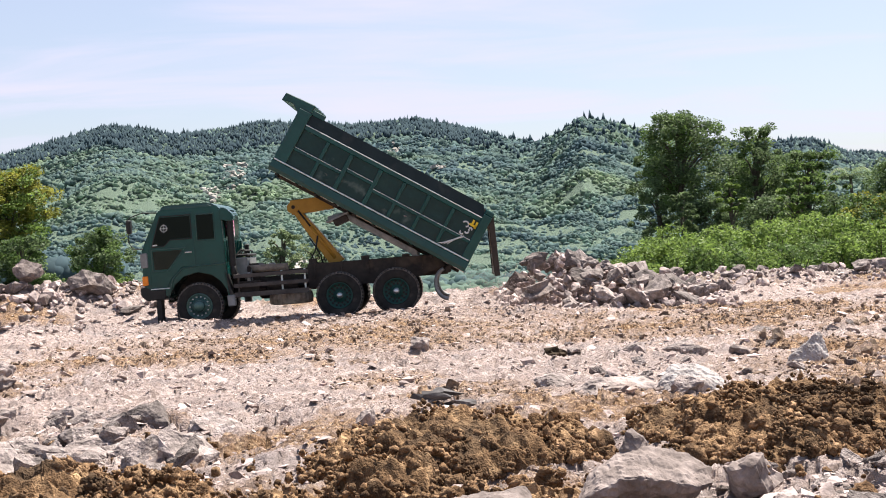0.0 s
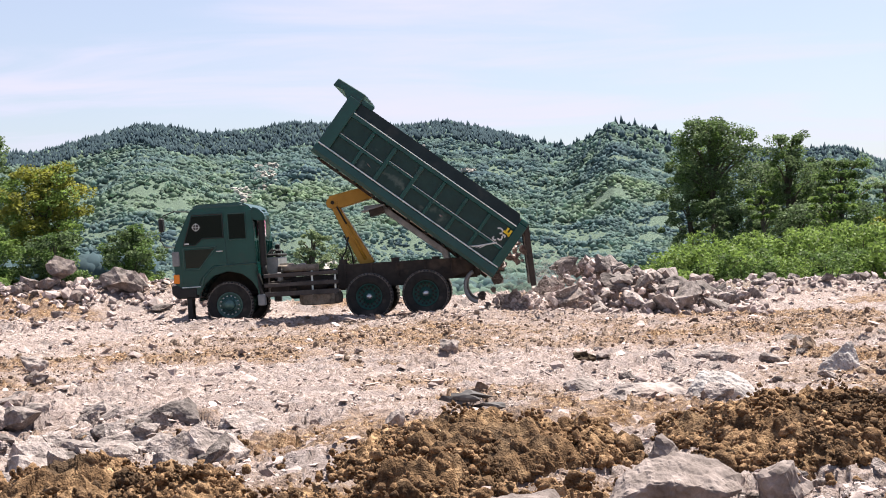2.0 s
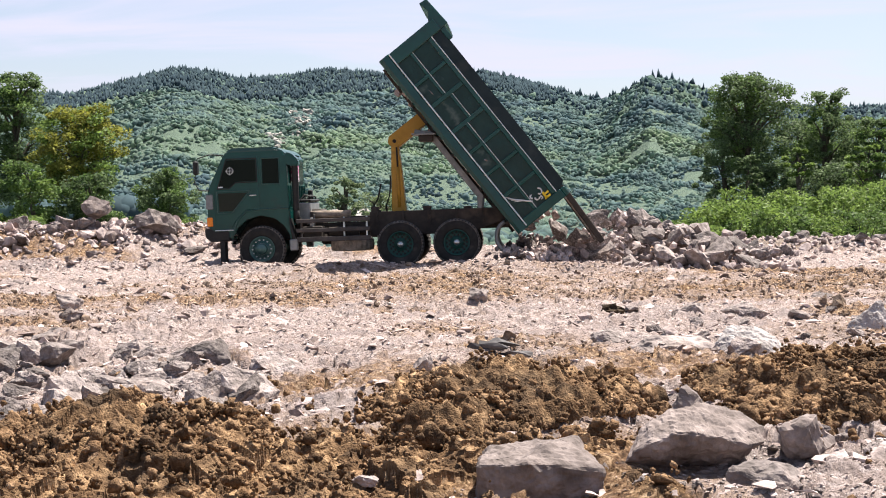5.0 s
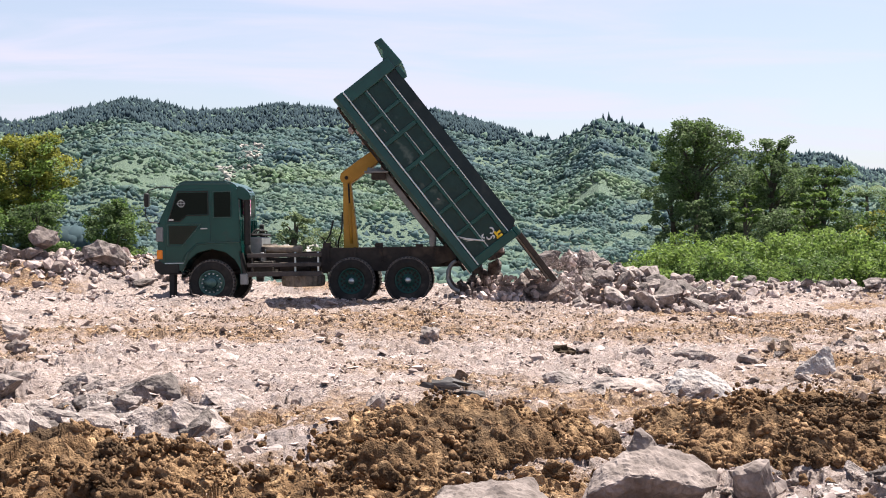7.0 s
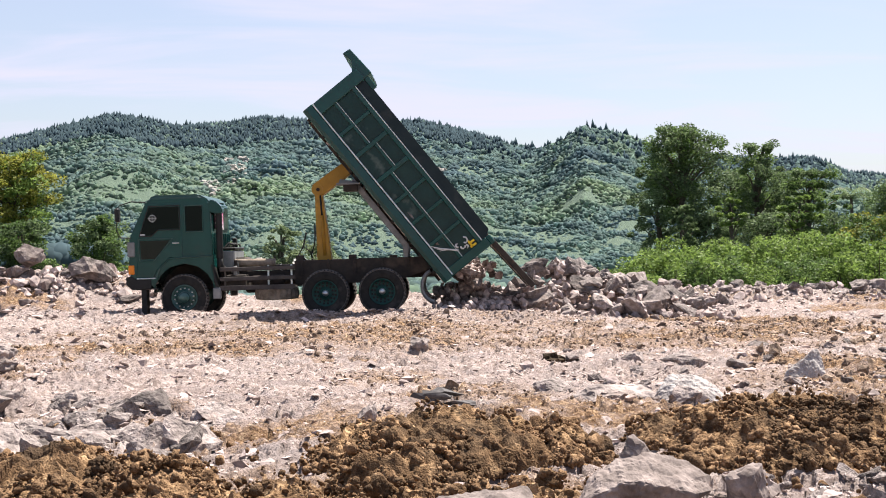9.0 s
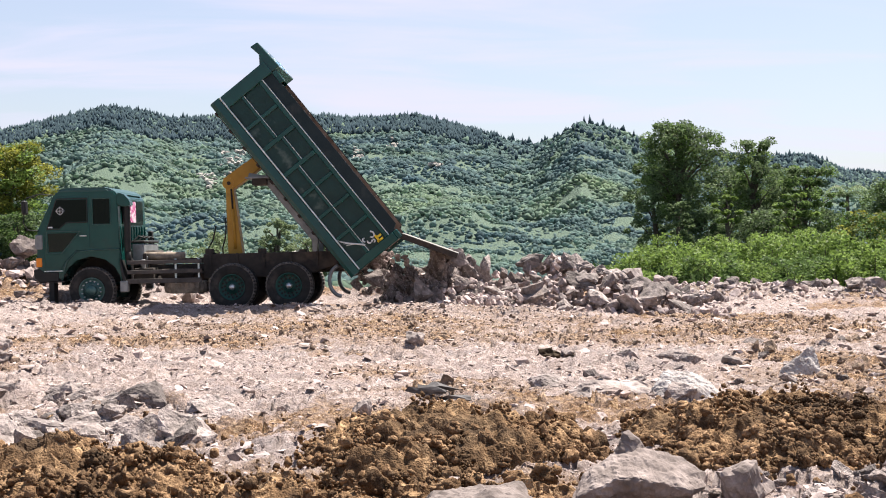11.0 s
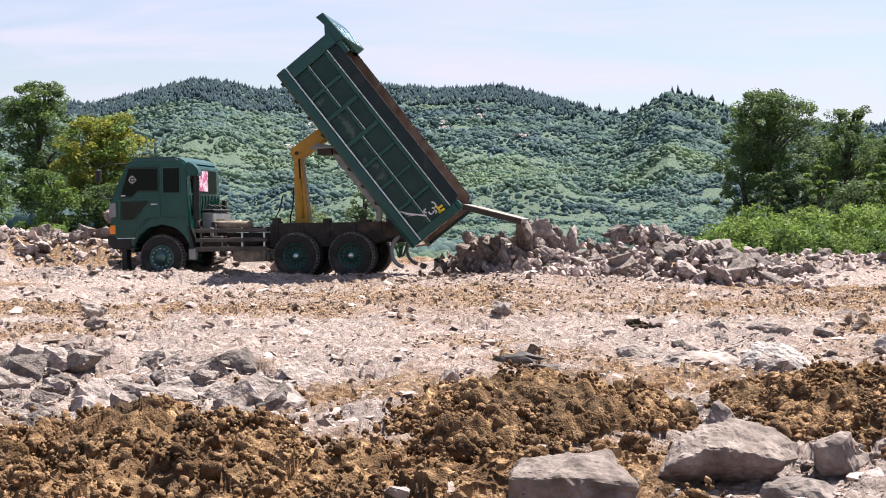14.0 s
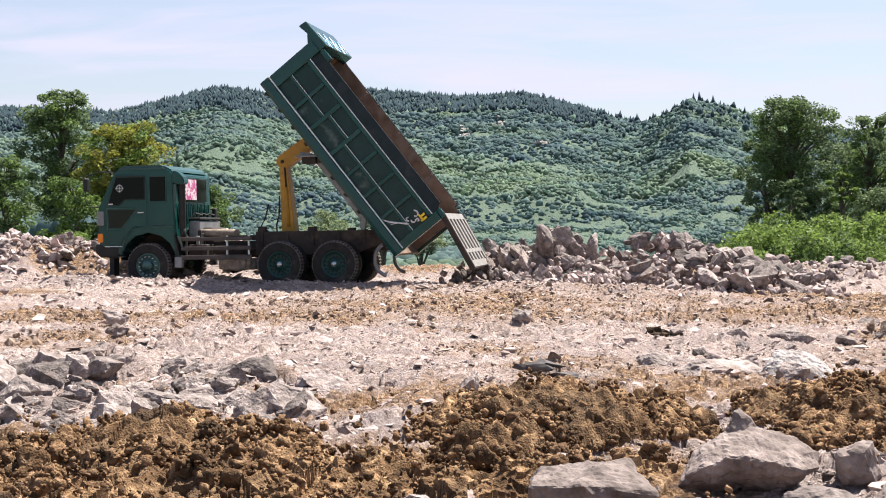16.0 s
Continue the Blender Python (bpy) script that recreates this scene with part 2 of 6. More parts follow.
def ground_height(x, y):
    """Height and soil share of the ground."""
    x, y = np.asarray(x, float), np.asarray(y, float)
    r, az = np.hypot(x, y), np.degrees(np.arctan2(x, y))
    quarry = 1 - smooth(44, 60, r)
    rough = 0.16 * (fbm(x * 0.22, y * 0.22, 3, 3) - 0.5) + 0.15 * (fbm(x * 1.1, y * 1.1, 5, 4, 0.65) - 0.5) * smooth(2, 6, r)
    rough = rough + 0.075 * (fbm(x * 5, y * 5, 9, 3, 0.7) - 0.5) * (1 - smooth(30, 45, r))
    pad = np.exp(-(((x + 3.5) / 5.5) ** 2 + ((y - 29.6) / 2.6) ** 2) ** 2)
    rough = rough * (1 - 0.75 * pad) - 0.02 * pad + 0.012 * np.clip(x + 4.5, -6, 6) * pad
    soil = mound(x, y)
    ridge = 0.21 * np.exp(-((y - 27.75 + 0.05 * x) / 0.55) ** 2) * smooth(-13, -10, x) * (1 - smooth(2.0, 5.0, x)) * (0.55 + 0.9 * fbm(x * 1.3, y * 1.3, 83, 3))
    rough = rough + ridge
    z = rough * (0.35 + 0.65 * quarry) + soil + soil * 0.5 * (fbm(x * 3.5, y * 3.5, 21, 3, 0.6) - 0.5)
    # dug earth is lumpy at every size
    lumps = 0.0
    for k, (freq, amp) in enumerate(((2.6, 0.10), (6.0, 0.085), (13.0, 0.035))):
        lumps = lumps + amp * (0.5 - np.abs(lattice(x * freq + 3 * k, y * freq + 5 * k, 90 + k) - 0.5) * 2)
    bare = (1 - smooth(7.4, 8.8, y + 0.12 * x)) * (1 - smooth(0.9, 1.8, x)) * smooth(3.5, 5.5, y)
    z = z + lumps * np.maximum(smooth(0.0, 0.12, soil), 0.5 * bare)
    # broken stone and crumbled earth
    loose = (1 - smooth(40, 47, r)) * smooth(4.5, 6, r) * (1 - 0.85 * pad)
    uneven = 0.35 + 0.9 * smooth(0.38, 0.62, fbm(x * 0.5, y * 0.5, 63, 3))
    z = z + loose * (1 - 0.65 * smooth(0.0, 0.1, soil)) * (uneven * 0.25 * shards(x, y, 0.34, 71, 1.6) + 0.36 * shards(x + 0.3 * lattice(x * 2, y * 2, 8), y, 0.13, 76, 1.6) + 0.26 * shards(x, y, 0.055, 81, 1.5))
    hollow = cleared(x, y)
    z = z * (1 - 0.9 * hollow) - 0.05 * hollow
    # a low bank of rubble round the quarry floor
    rim = 34.5 + 6.5 * smooth(3, 14, az) + 1.5 * (fbm(az * 0.3, az * 0, 31, 2) - 0.5)
    bank = np.exp(-((r - rim) / 1.9) ** 2) * (0.28 + 0.55 * smooth(-9, -13, az) + 0.25 * fbm(az * 0.5, az * 0 + 4, 33, 3))
    z = z + bank * (np.abs(az) < 75)
    # the land falls away behind it, least where trees stand
    keep = np.maximum(smooth(7, 11, az), smooth(-10.5, -14, az))
    drop = -(9 * smooth(35.5, 80, r) * (1 - keep) + 9 * smooth(75, 190, r) * keep)
    z = z + drop + 0.5 * keep * smooth(42, 66, r) * (1 - smooth(75, 150, r))
    # hills
    top_r = np.interp(az, RIDGE_AZ, RIDGE_R)
    el = np.interp(az, RIDGE_AZ, RIDGE_EL)
    top = 1.6 + top_r * np.tan(np.radians(el)) - 9
    f = np.clip((r - 330) / (top_r - 330), 0, 1.6)
    rise = np.where(f < 1, f ** 1.25, 1 - 0.9 * (f - 1))
    spur = (np.abs(fbm(x / 210, y / 210, 41, 5, 0.55) - 0.5) * 2)
    z = z + (top + 16) * rise + (fbm(x / 330, y / 330, 47, 4) - 0.5) * 150 * np.clip(f, 0, 1) * (1 - np.clip(f, 0, 1)) - 95 * (0.33 - np.minimum(spur, 0.33)) * np.clip(f * (1.0 - f), 0, 1) * 2.4
    hill = (r > 330)
    # soil share: mounds, a churned strip before the truck, scattered patches
    strip = np.exp(-((y - (24.0 + 0.06 * x)) / 5.0) ** 2) * smooth(-10, -2, x) * (0.55 + 1.3 * (fbm(x * 0.45, y * 0.9, 55, 4, 0.6) - 0.48))
    right = smooth(1.5, 5, x) * np.exp(-((y - 13.5) / 4.5) ** 2) * 1.1 * fbm(x * 0.6, y * 0.6, 57, 3)
    bend = 2.4 * (fbm(x * 0.7, y * 0.7, 67, 3) - 0.5) * (1 - smooth(5.5, 6.8, y))
    near = (1 - smooth(7.6, 9.4, y + 0.12 * x)) * (1 - smooth(0.8, 1.8, x + bend) * (1 - smooth(3.6, 4.6, x + bend))) * smooth(3.0, 5.5, y) * (0.75 + 0.5 * fbm(x * 0.9, y * 0.9, 65, 3))
    patch = smooth(0.50, 0.68, fbm(x * 0.35 + 9, y * 0.35, 59, 4)) * 0.75
    share = np.clip(np.maximum.reduce([smooth(0.03, 0.10, soil), strip, right, near, patch]), 0, 1)
    return z, share * (r < 60), hill


def mesh_object(name, verts, faces, mat, smooth_shade=False):
    me = bpy.data.meshes.new(name)
    verts, faces = np.asarray(verts, np.float32), np.asarray(faces, np.int32)
    me.vertices.add(len(verts))
    me.vertices.foreach_set("co", verts.ravel())
    k = faces.shape[1]
    me.loops.add(len(faces) * k)
    me.loops.foreach_set("vertex_index", faces.ravel())
    me.polygons.add(len(faces))
    me.polygons.foreach_set("loop_start", np.arange(len(faces), dtype=np.int32) * k)
    me.polygons.foreach_set("use_smooth", np.full(len(faces), smooth_shade))
    me.update(calc_edges=True)
    me.validate()
    me.materials.append(mat)
    return new(name, me)


def ground_material():
    m = bpy.data.materials.new("quarry_ground")
    m.use_nodes = True
    n, l = m.node_tree.nodes, m.node_tree.links
    b = n["Principled BSDF"]
    where = n.new("ShaderNodeTexCoord")

    def grain(scale, detail=6, rough=0.6):
        t = n.new("ShaderNodeTexNoise")
        t.inputs["Scale"].default_value, t.inputs["Detail"].default_value, t.inputs["Roughness"].default_value = scale, detail, rough
        l.new(where.outputs["Object"], t.inputs["Vector"])
        return t.outputs["Fac"]

    def ramp(fac, stops):
        t = n.new("ShaderNodeValToRGB")
        while len(t.color_ramp.elements) < len(stops):
            t.color_ramp.elements.new(0.5)
        for e, (p, c) in zip(t.color_ramp.elements, stops):
            e.position, e.color = p, (*c, 1)
        l.new(fac, t.inputs["Fac"])
        return t.outputs["Color"]

    def blend(fac, a, c):
        t = n.new("ShaderNodeMix")
        t.data_type = "RGBA"
        l.new(fac, t.inputs["Factor"])
        l.new(a, t.inputs["A"])
        l.new(c, t.inputs["B"])
        return t.outputs["Result"]
    rubble = ramp(grain(5.5), ((0.30, (0.166, 0.131, 0.122)), (0.5, (0.289, 0.236, 0.228)), (0.7, (0.402, 0.340, 0.328))))
    dust = ramp(grain(1.1, 5), ((0.35, (0.271, 0.206, 0.179)), (0.65, (0.367, 0.315, 0.301))))
    # broken flakes: each cell has its own shade, with a crack round it
    def cells(scale):
        warp = n.new("ShaderNodeMapping")
        warp.inputs["Scale"].default_value = (1.0, 1.0, 1.0)
        l.new(where.outputs["Object"], warp.inputs["Vector"])
        v = n.new("ShaderNodeTexVoronoi")
        v.inputs["Scale"].default_value = scale
        l.new(warp.outputs[0], v.inputs["Vector"])
        w = n.new("ShaderNodeTexVoronoi")
        w.feature = "DISTANCE_TO_EDGE"
        w.inputs["Scale"].default_value = scale
        l.new(warp.outputs[0], w.inputs["Vector"])
        one = n.new("ShaderNodeSeparateColor")
        l.new(v.outputs["Color"], one.inputs[0])
        return one.outputs[0], w.outputs["Distance"]
    shade, crack = cells(9.0)
    shade_small, crack_small = cells(26.0)
    flakes = ramp(shade, ((0.0, (0.230, 0.177, 0.158)), (0.5, (0.383, 0.302, 0.274)), (1.0, (0.536, 0.447, 0.417))))
    chips = ramp(shade_small, ((0.0, (0.230, 0.175, 0.155)), (0.5, (0.392, 0.308, 0.279)), (1.0, (0.528, 0.438, 0.413))))
    def gate_of(fac):
        t = n.new("ShaderNodeMapRange")
        t.inputs["From Min"].default_value, t.inputs["From Max"].default_value = 0.44, 0.56
        l.new(fac, t.inputs["Value"])
        return t.outputs[0]
    stony = blend(gate_of(grain(0.7, 5)), blend(gate_of(grain(1.9, 6)), flakes, chips), blend(gate_of(grain(1.3, 5)), chips, blend(grain(1.7, 5), rubble, dust)))
    # the near-black stop deepens the earth to stand in for shade between crumbs
    earth = ramp(grain(15.0, 7, 0.75), ((0.36, (0.036, 0.020, 0.012)), (0.5, (0.206, 0.119, 0.066)), (0.66, (0.596, 0.421, 0.266))))
    share = n.new("ShaderNodeAttribute")
    share.attribute_name = "soil"
    edge = n.new("ShaderNodeMath")
    edge.operation = "ADD"
    l.new(share.outputs["Fac"], edge.inputs[0])
    shifted = n.new("ShaderNodeMapRange")
    shifted.inputs["To Min"].default_value, shifted.inputs["To Max"].default_value = -0.75, 0.75
    l.new(grain(3.0, 6, 0.7), shifted.inputs["Value"])
    l.new(shifted.outputs[0], edge.inputs[1])
    gate = n.new("ShaderNodeMapRange")
    gate.inputs["From Min"].default_value, gate.inputs["From Max"].default_value = 0.15, 0.85
    l.new(edge.outputs[0], gate.inputs["Value"])
    quarry = blend(gate.outputs[0], stony, earth)
    grass = ramp(grain(0.9, 6), ((0.3, (0.075, 0.108, 0.088)), (0.7, (0.115, 0.155, 0.110))))
    green = n.new("ShaderNodeAttribute")
    green.attribute_name = "green"
    l.new(blend(green.outputs["Fac"], quarry, grass), b.inputs["Base Color"])
    b.inputs["Roughness"].default_value, b.inputs["Specular IOR Level"].default_value = 0.95, 0.15
    relief = n.new("ShaderNodeBump")
    relief.inputs["Strength"].default_value, relief.inputs["Distance"].default_value = 1.0, 0.08
    l.new(grain(16, 8, 0.7), relief.inputs["Height"])
    steps = n.new("ShaderNodeMath")
    steps.operation = "ADD"
    l.new(shade, steps.inputs[0])
    l.new(shade_small, steps.inputs[1])
    flake_relief = n.new("ShaderNodeBump")
    flake_relief.inputs["Strength"].default_value, flake_relief.inputs["Distance"].default_value = 1.0, 0.05
    l.new(steps.outputs[0], flake_relief.inputs["Height"])
    l.new(relief.outputs[0], flake_relief.inputs["Normal"])
    l.new(flake_relief.outputs[0], b.inputs["Normal"])
    return m


def build_ground():
    fine = np.radians(np.linspace(-27, 27, 660))
    rest = np.radians(np.linspace(27, 333, 70)[1:-1])
    az = np.concatenate([fine, rest])
    r = np.concatenate([[0.0], np.geomspace(2.0, 6.0, 20)[:-1], np.linspace(6.0, 11.5, 170)[:-1], np.geomspace(11.5, 46, 300)[:-1], np.geomspace(46, 330, 40)[:-1], np.linspace(330, 2300, 80), [3000, 4500]])
    A, R = np.meshgrid(az, r)
    x, y = R * np.sin(A), R * np.cos(A)
    z, share, hill = ground_height(x, y)
    na, nr = len(az), len(r)
    i, j = np.meshgrid(np.arange(nr - 1), np.arange(na), indexing="ij")
    k = (j + 1) % na
    faces = np.stack([i * na + j, i * na + k, (i + 1) * na + k, (i + 1) * na + j], -1).reshape(-1, 4)[:, ::-1]
    g = mesh_object("ground", np.stack([x, y, z], -1).reshape(-1, 3), faces, ground_material(), True)
    me = g.data
    for name, values in (("soil", share), ("green", smooth(38.5, 46, R) * 1.0)):
        me.attributes.new(name, "FLOAT", "POINT").data.foreach_set("value", np.asarray(values, np.float32).ravel())
    tagged(g, "quarry floor of pinkish rubble and brown soil, hills behind", "ground", kind="structure")
    return g


ground = build_ground()


def on_ground(x, y):
    return float(ground_height(np.array([x]), np.array([y]))[0][0])


# ---- small shapes that many things share ----
def hull_shape(seed, flat=0.7, points=22):
    """An angular broken stone: the hull of a few points on a squashed ball, about 1 across."""
    rnd = random.Random(seed)
    bm = bmesh.new()
    for _ in range(points):
        v = Vector((rnd.gauss(0, 1), rnd.gauss(0, 1), rnd.gauss(0, 1))).normalized() * rnd.uniform(0.40, 0.56)
        bm.verts.new((v.x * rnd.uniform(0.95, 1.05), v.y * 0.8, v.z * flat))
    out = bmesh.ops.convex_hull(bm, input=bm.verts)
    bmesh.ops.delete(bm, geom=[g for g in out["geom_interior"] if isinstance(g, bmesh.types.BMVert)], context="VERTS")
    bmesh.ops.triangulate(bm, faces=bm.faces)
    bm.verts.index_update()
    v = np.array([w.co for w in bm.verts])
    f = np.array([[w.index for w in face.verts] for face in bm.faces])
    bm.free()
    return v, f


def ball_shape(seed, level=1, lump=0.25, freq=2.2):
    bm = bmesh.new()
    bmesh.ops.create_icosphere(bm, subdivisions=level, radius=0.5)
    off = Vector((seed * 3.7, seed * 1.3, seed * 2.1))
    for w in bm.verts:
        w.co *= 1 + lump * 2 * noise.noise(w.co * freq * 2 + off)
    v = np.array([w.co for w in bm.verts])
    f = np.array([[w.index for w in face.verts] for face in bm.faces])
    bm.free()
    return v, f


def scatter(name, shapes, places, sizes, mat, rng, tilt=0.6, smooth_shade=False, squash=None):
    """Many turned copies of a few shapes, joined into one mesh."""
    verts, faces, at = [], [], 0
    for k, (p, s) in enumerate(zip(places, sizes)):
        v, f = shapes[rng.integers(len(shapes))]
        m = np.array(Euler((rng.uniform(-tilt, tilt), rng.uniform(-tilt, tilt), rng.uniform(0, 6.3))).to_matrix())
        w = v * s
        if squash is not None:
            w = w * squash[k]
        verts.append(w @ m.T + p)
        faces.append(f + at)
        at += len(v)
    return mesh_object(name, np.concatenate(verts), np.concatenate(faces), mat, smooth_shade)


CHIP_SHAPES = [hull_shape(s + 400, 0.35 + 0.3 * (s % 3) / 2, 8) for s in range(30)]
ROCK_SHAPES = [hull_shape(s, 0.45 + 0.35 * (s % 3) / 2, 14 + s % 9) for s in range(24)]


def clod_shape(seed, level):
    """A lump of crumbled earth: round, dented, and covered with small grains."""
    bm = bmesh.new()
    bmesh.ops.create_icosphere(bm, subdivisions=level, radius=0.5)
    off = Vector((seed * 3.7, seed * 1.3, seed * 2.1))
    for w in bm.verts:
        p = w.co.copy()
        w.co = p * (0.85 + 0.45 * noise.noise(p * 3.2 + off) + 0.55 * abs(noise.noise(p * 8.5 + off)))
    v = np.array([w.co for w in bm.verts])
    f = np.array([[w.index for w in face.verts] for face in bm.faces])
    bm.free()
    return v, f


CLOD_SHAPES = [clod_shape(s, 2) for s in range(16)]
BIG_CLOD_SHAPES = [clod_shape(s + 30, 3) for s in range(12)]
CRUMB_SHAPES = [ball_shape(s + 80, 1, 0.4, 3.0) for s in range(10)]


CLUMP_SHAPES = [ball_shape(s + 40, 1, 0.32, 2.6) for s in range(14)]


def crown_shape(seed):
    """A far tree crown: eight faces, uneven, about 1 across."""
    rng = np.random.default_rng(seed)
    v = np.array(((1, 0, 0), (0, 1, 0), (-1, 0, 0), (0, -1, 0), (0, 0, 1), (0, 0, -1)), float) * 0.5
    v *= rng.uniform(0.7, 1.3, (6, 1))
    v += rng.normal(0, 0.06, (6, 3))
    return v, np.array(((0, 1, 4), (1, 2, 4), (2, 3, 4), (3, 0, 4), (1, 0, 5), (2, 1, 5), (3, 2, 5), (0, 3, 5)))


CROWN_SHAPES = [crown_shape(s) for s in range(20)]


def forest_on_hills():
    rng = np.random.default_rng(5)
    n = 95000
    az = np.radians(rng.uniform(-25.5, 26.5, n))
    top = np.interp(np.degrees(az), RIDGE_AZ, RIDGE_R)
    f = rng.uniform(0.0, 1.0, n) ** 0.8
    r = 335 + f * (top - 335)
    x, y = r * np.sin(az), r * np.cos(az)
    z = ground_height(x, y)[0]
    s = r * 0.0015 * np.clip(rng.gamma(2.0, 0.75, n) + 1.5, 1.5, 5.2)
    sq = np.stack([rng.uniform(0.8, 1.3, n), np.ones(n), rng.uniform(0.55, 1.1, n)], -1)
    wood = scatter("hillside_forest", CROWN_SHAPES, np.stack([x, y, z + s * 0.02], -1), s, HAZY_FOREST, rng, 0.5, True, sq)
    tagged(wood, "dense mixed green forest over steep hillsides, distance haze put into its colour", "forest", kind="stuff")
    # woods in the dip behind the quarry
    n = 11000
    az = np.radians(rng.uniform(-25, 26, n))
    r = 72 + 275 * rng.uniform(0, 1, n) ** 1.3
    x, y = r * np.sin(az), r * np.cos(az)
    s = 0.8 + r * 0.0035 * np.clip(rng.gamma(2.2, 0.8, n) + 0.8, 1, 4)
    dip = scatter("valley_woods", CLUMP_SHAPES, np.stack([x, y, ground_height(x, y)[0] + s * 0.3], -1), s, HAZY_FOREST, rng, 0.5, True)
    tagged(dip, "green bushes and woods in the dip behind the quarry, in the hazy hill colour", "forest", kind="stuff")
    # taller conifers stand along the crest
    n = 15000
    deg = rng.uniform(-25, 26, n)
    deg = deg[rng.uniform(0, 1, n) < np.interp(deg, (2.0, 4.0, 12.0, 13.5), (1.0, 0.06, 0.06, 0.35))]
    n = len(deg)
    az = np.radians(deg)
    r = np.interp(deg, RIDGE_AZ, RIDGE_R) * (1.012 - 0.15 * rng.uniform(0, 1, n) ** 1.5)
    x, y = r * np.sin(az), r * np.cos(az)
    z = ground_height(x, y)[0]
    s = rng.uniform(2.6, 5.2, n)
    tall = np.stack([np.ones(n), np.ones(n), rng.uniform(1.2, 2.7, n) * (1 + 0.5 * (s < 3.4))], -1)
    pines = scatter("ridge_pines", CROWN_SHAPES, np.stack([x, y, z + s * 0.6], -1), s, HAZY_PINES, rng, 0.1, True, tall)
    tagged(pines, "dark pines in a row along the hill crest, bluish haze put into their colour", "forest", kind="stuff")
    # pale landslips: turn, and how far up the slope
    spots, sizes = [], []
    for deg, f, w, h, count in ((-8.2, 0.62, 0.45, 0.10, 60), (-9.2, 0.50, 0.3, 0.05, 30), (-0.9, 0.74, 0.4, 0.03, 40), (-2.6, 0.66, 0.25, 0.04, 20), (0.9, 0.60, 0.3, 0.03, 14), (-5.6, 0.12, 0.3, 0.04, 24)):
        a = np.radians(deg + rng.normal(0, w * 0.5, count))
        tr = np.interp(np.degrees(a), RIDGE_AZ, RIDGE_R)
        r = 335 + (f + rng.normal(0, h * 0.5, count)) * (tr - 335)
        x, y = r * np.sin(a), r * np.cos(a)
        s = rng.uniform(2.5, 7, count)
        spots.append(np.stack([x, y, ground_height(x, y)[0] + s * 0.4], -1))
        sizes.append(s)
    slips = scatter("landslip_rock", ROCK_SHAPES, np.concatenate(spots), np.concatenate(sizes), BARE_ROCK, rng, 0.4)
    tagged(slips, "pale bare rock of small landslips on the hillside", "rock face", kind="stuff")


forest_on_hills()


# ---- building helpers ----
def part(name, bm, mat, parent=None, label="", smooth_shade=False):
    """One bmesh as ONE mesh object under a thing or under a part."""
    me = bpy.data.meshes.new(name)
    if smooth_shade:
        for f in bm.faces:
            f.smooth = True
    bm.to_mesh(me)
    bm.free()
    me.materials.append(mat)
    ob = new(name, me)
    ob.parent = parent
    return tagged(ob, label) if label else ob


def soften(bm, width, segments=1):
    if width:
        bmesh.ops.bevel(bm, geom=[e for e in bm.edges if e.is_manifold and e.calc_face_angle(0) > 0.5], offset=width, segments=segments, affect="EDGES", clamp_overlap=True)
    return bm


def box(x0, x1, y0, y1, z0, z1, bevel=0.0, m=None):
    bm = bmesh.new()
    bmesh.ops.create_cube(bm, size=1, matrix=Matrix.Translation(((x0 + x1) / 2, (y0 + y1) / 2, (z0 + z1) / 2)) @ Matrix.Diagonal((x1 - x0, y1 - y0, z1 - z0, 1)))
    soften(bm, bevel)
    if m:
        bm.transform(m)
    return bm


def prism(profile, y0, y1, bevel=0.0, segments=1):
    """A profile in x and z, drawn out along y."""
    bm = bmesh.new()
    near = [bm.verts.new((x, y0, z)) for x, z in profile]
    far = [bm.verts.new((x, y1, z)) for x, z in profile]
    n = len(profile)
    bm.faces.new(near)
    bm.faces.new(far[::-1])
    for k in range(n):
        bm.faces.new((near[k], far[k], far[(k + 1) % n], near[(k + 1) % n]))
    bmesh.ops.recalc_face_normals(bm, faces=bm.faces)
    return soften(bm, bevel, segments)


def tube(points, radius, sides=10):
    """A round bar along points."""
    bm = bmesh.new()
    pts = [Vector(p) for p in points]
    rings = []
    for k, p in enumerate(pts):
        way = (pts[min(k + 1, len(pts) - 1)] - pts[max(k - 1, 0)]).normalized()
        q = way.to_track_quat("Z", "Y")
        r = radius[k] if isinstance(radius, (list, tuple)) else radius
        rings.append([bm.verts.new(p + q @ Vector((r * math.cos(a), r * math.sin(a), 0))) for a in (2 * math.pi * j / sides for j in range(sides))])
    for a, b in zip(rings, rings[1:]):
        for j in range(sides):
            bm.faces.new((a[j], a[(j + 1) % sides], b[(j + 1) % sides], b[j]))
    bm.faces.new(rings[0][::-1])
    bm.faces.new(rings[-1])
    return bm


def lathe(profile, sides=40, notch=None, closed=True):
    """A profile of (radius, y), turned about the y axis."""
    bm = bmesh.new()
    rings = []
    for k, (r, y) in enumerate(profile):
        ring = []
        for j in range(sides):
            a = 2 * math.pi * j / sides
            rr = r - (notch[1] if notch and k in notch[0] and j % 2 else 0)
            ring.append(bm.verts.new((rr * math.cos(a), y, rr * math.sin(a))))
        rings.append(ring)
    for a, b in zip(rings, rings[1:]):
        for j in range(sides):
            bm.faces.new((a[j], a[(j + 1) % sides], b[(j + 1) % sides], b[j]))
    if closed:
        bm.faces.new(rings[0])
        bm.faces.new(rings[-1][::-1])
    else:
        for j in range(sides):
            bm.faces.new((rings[-1][j], rings[-1][(j + 1) % sides], rings[0][(j + 1) % sides], rings[0][j]))
    bmesh.ops.recalc_face_normals(bm, faces=bm.faces)
    return bm


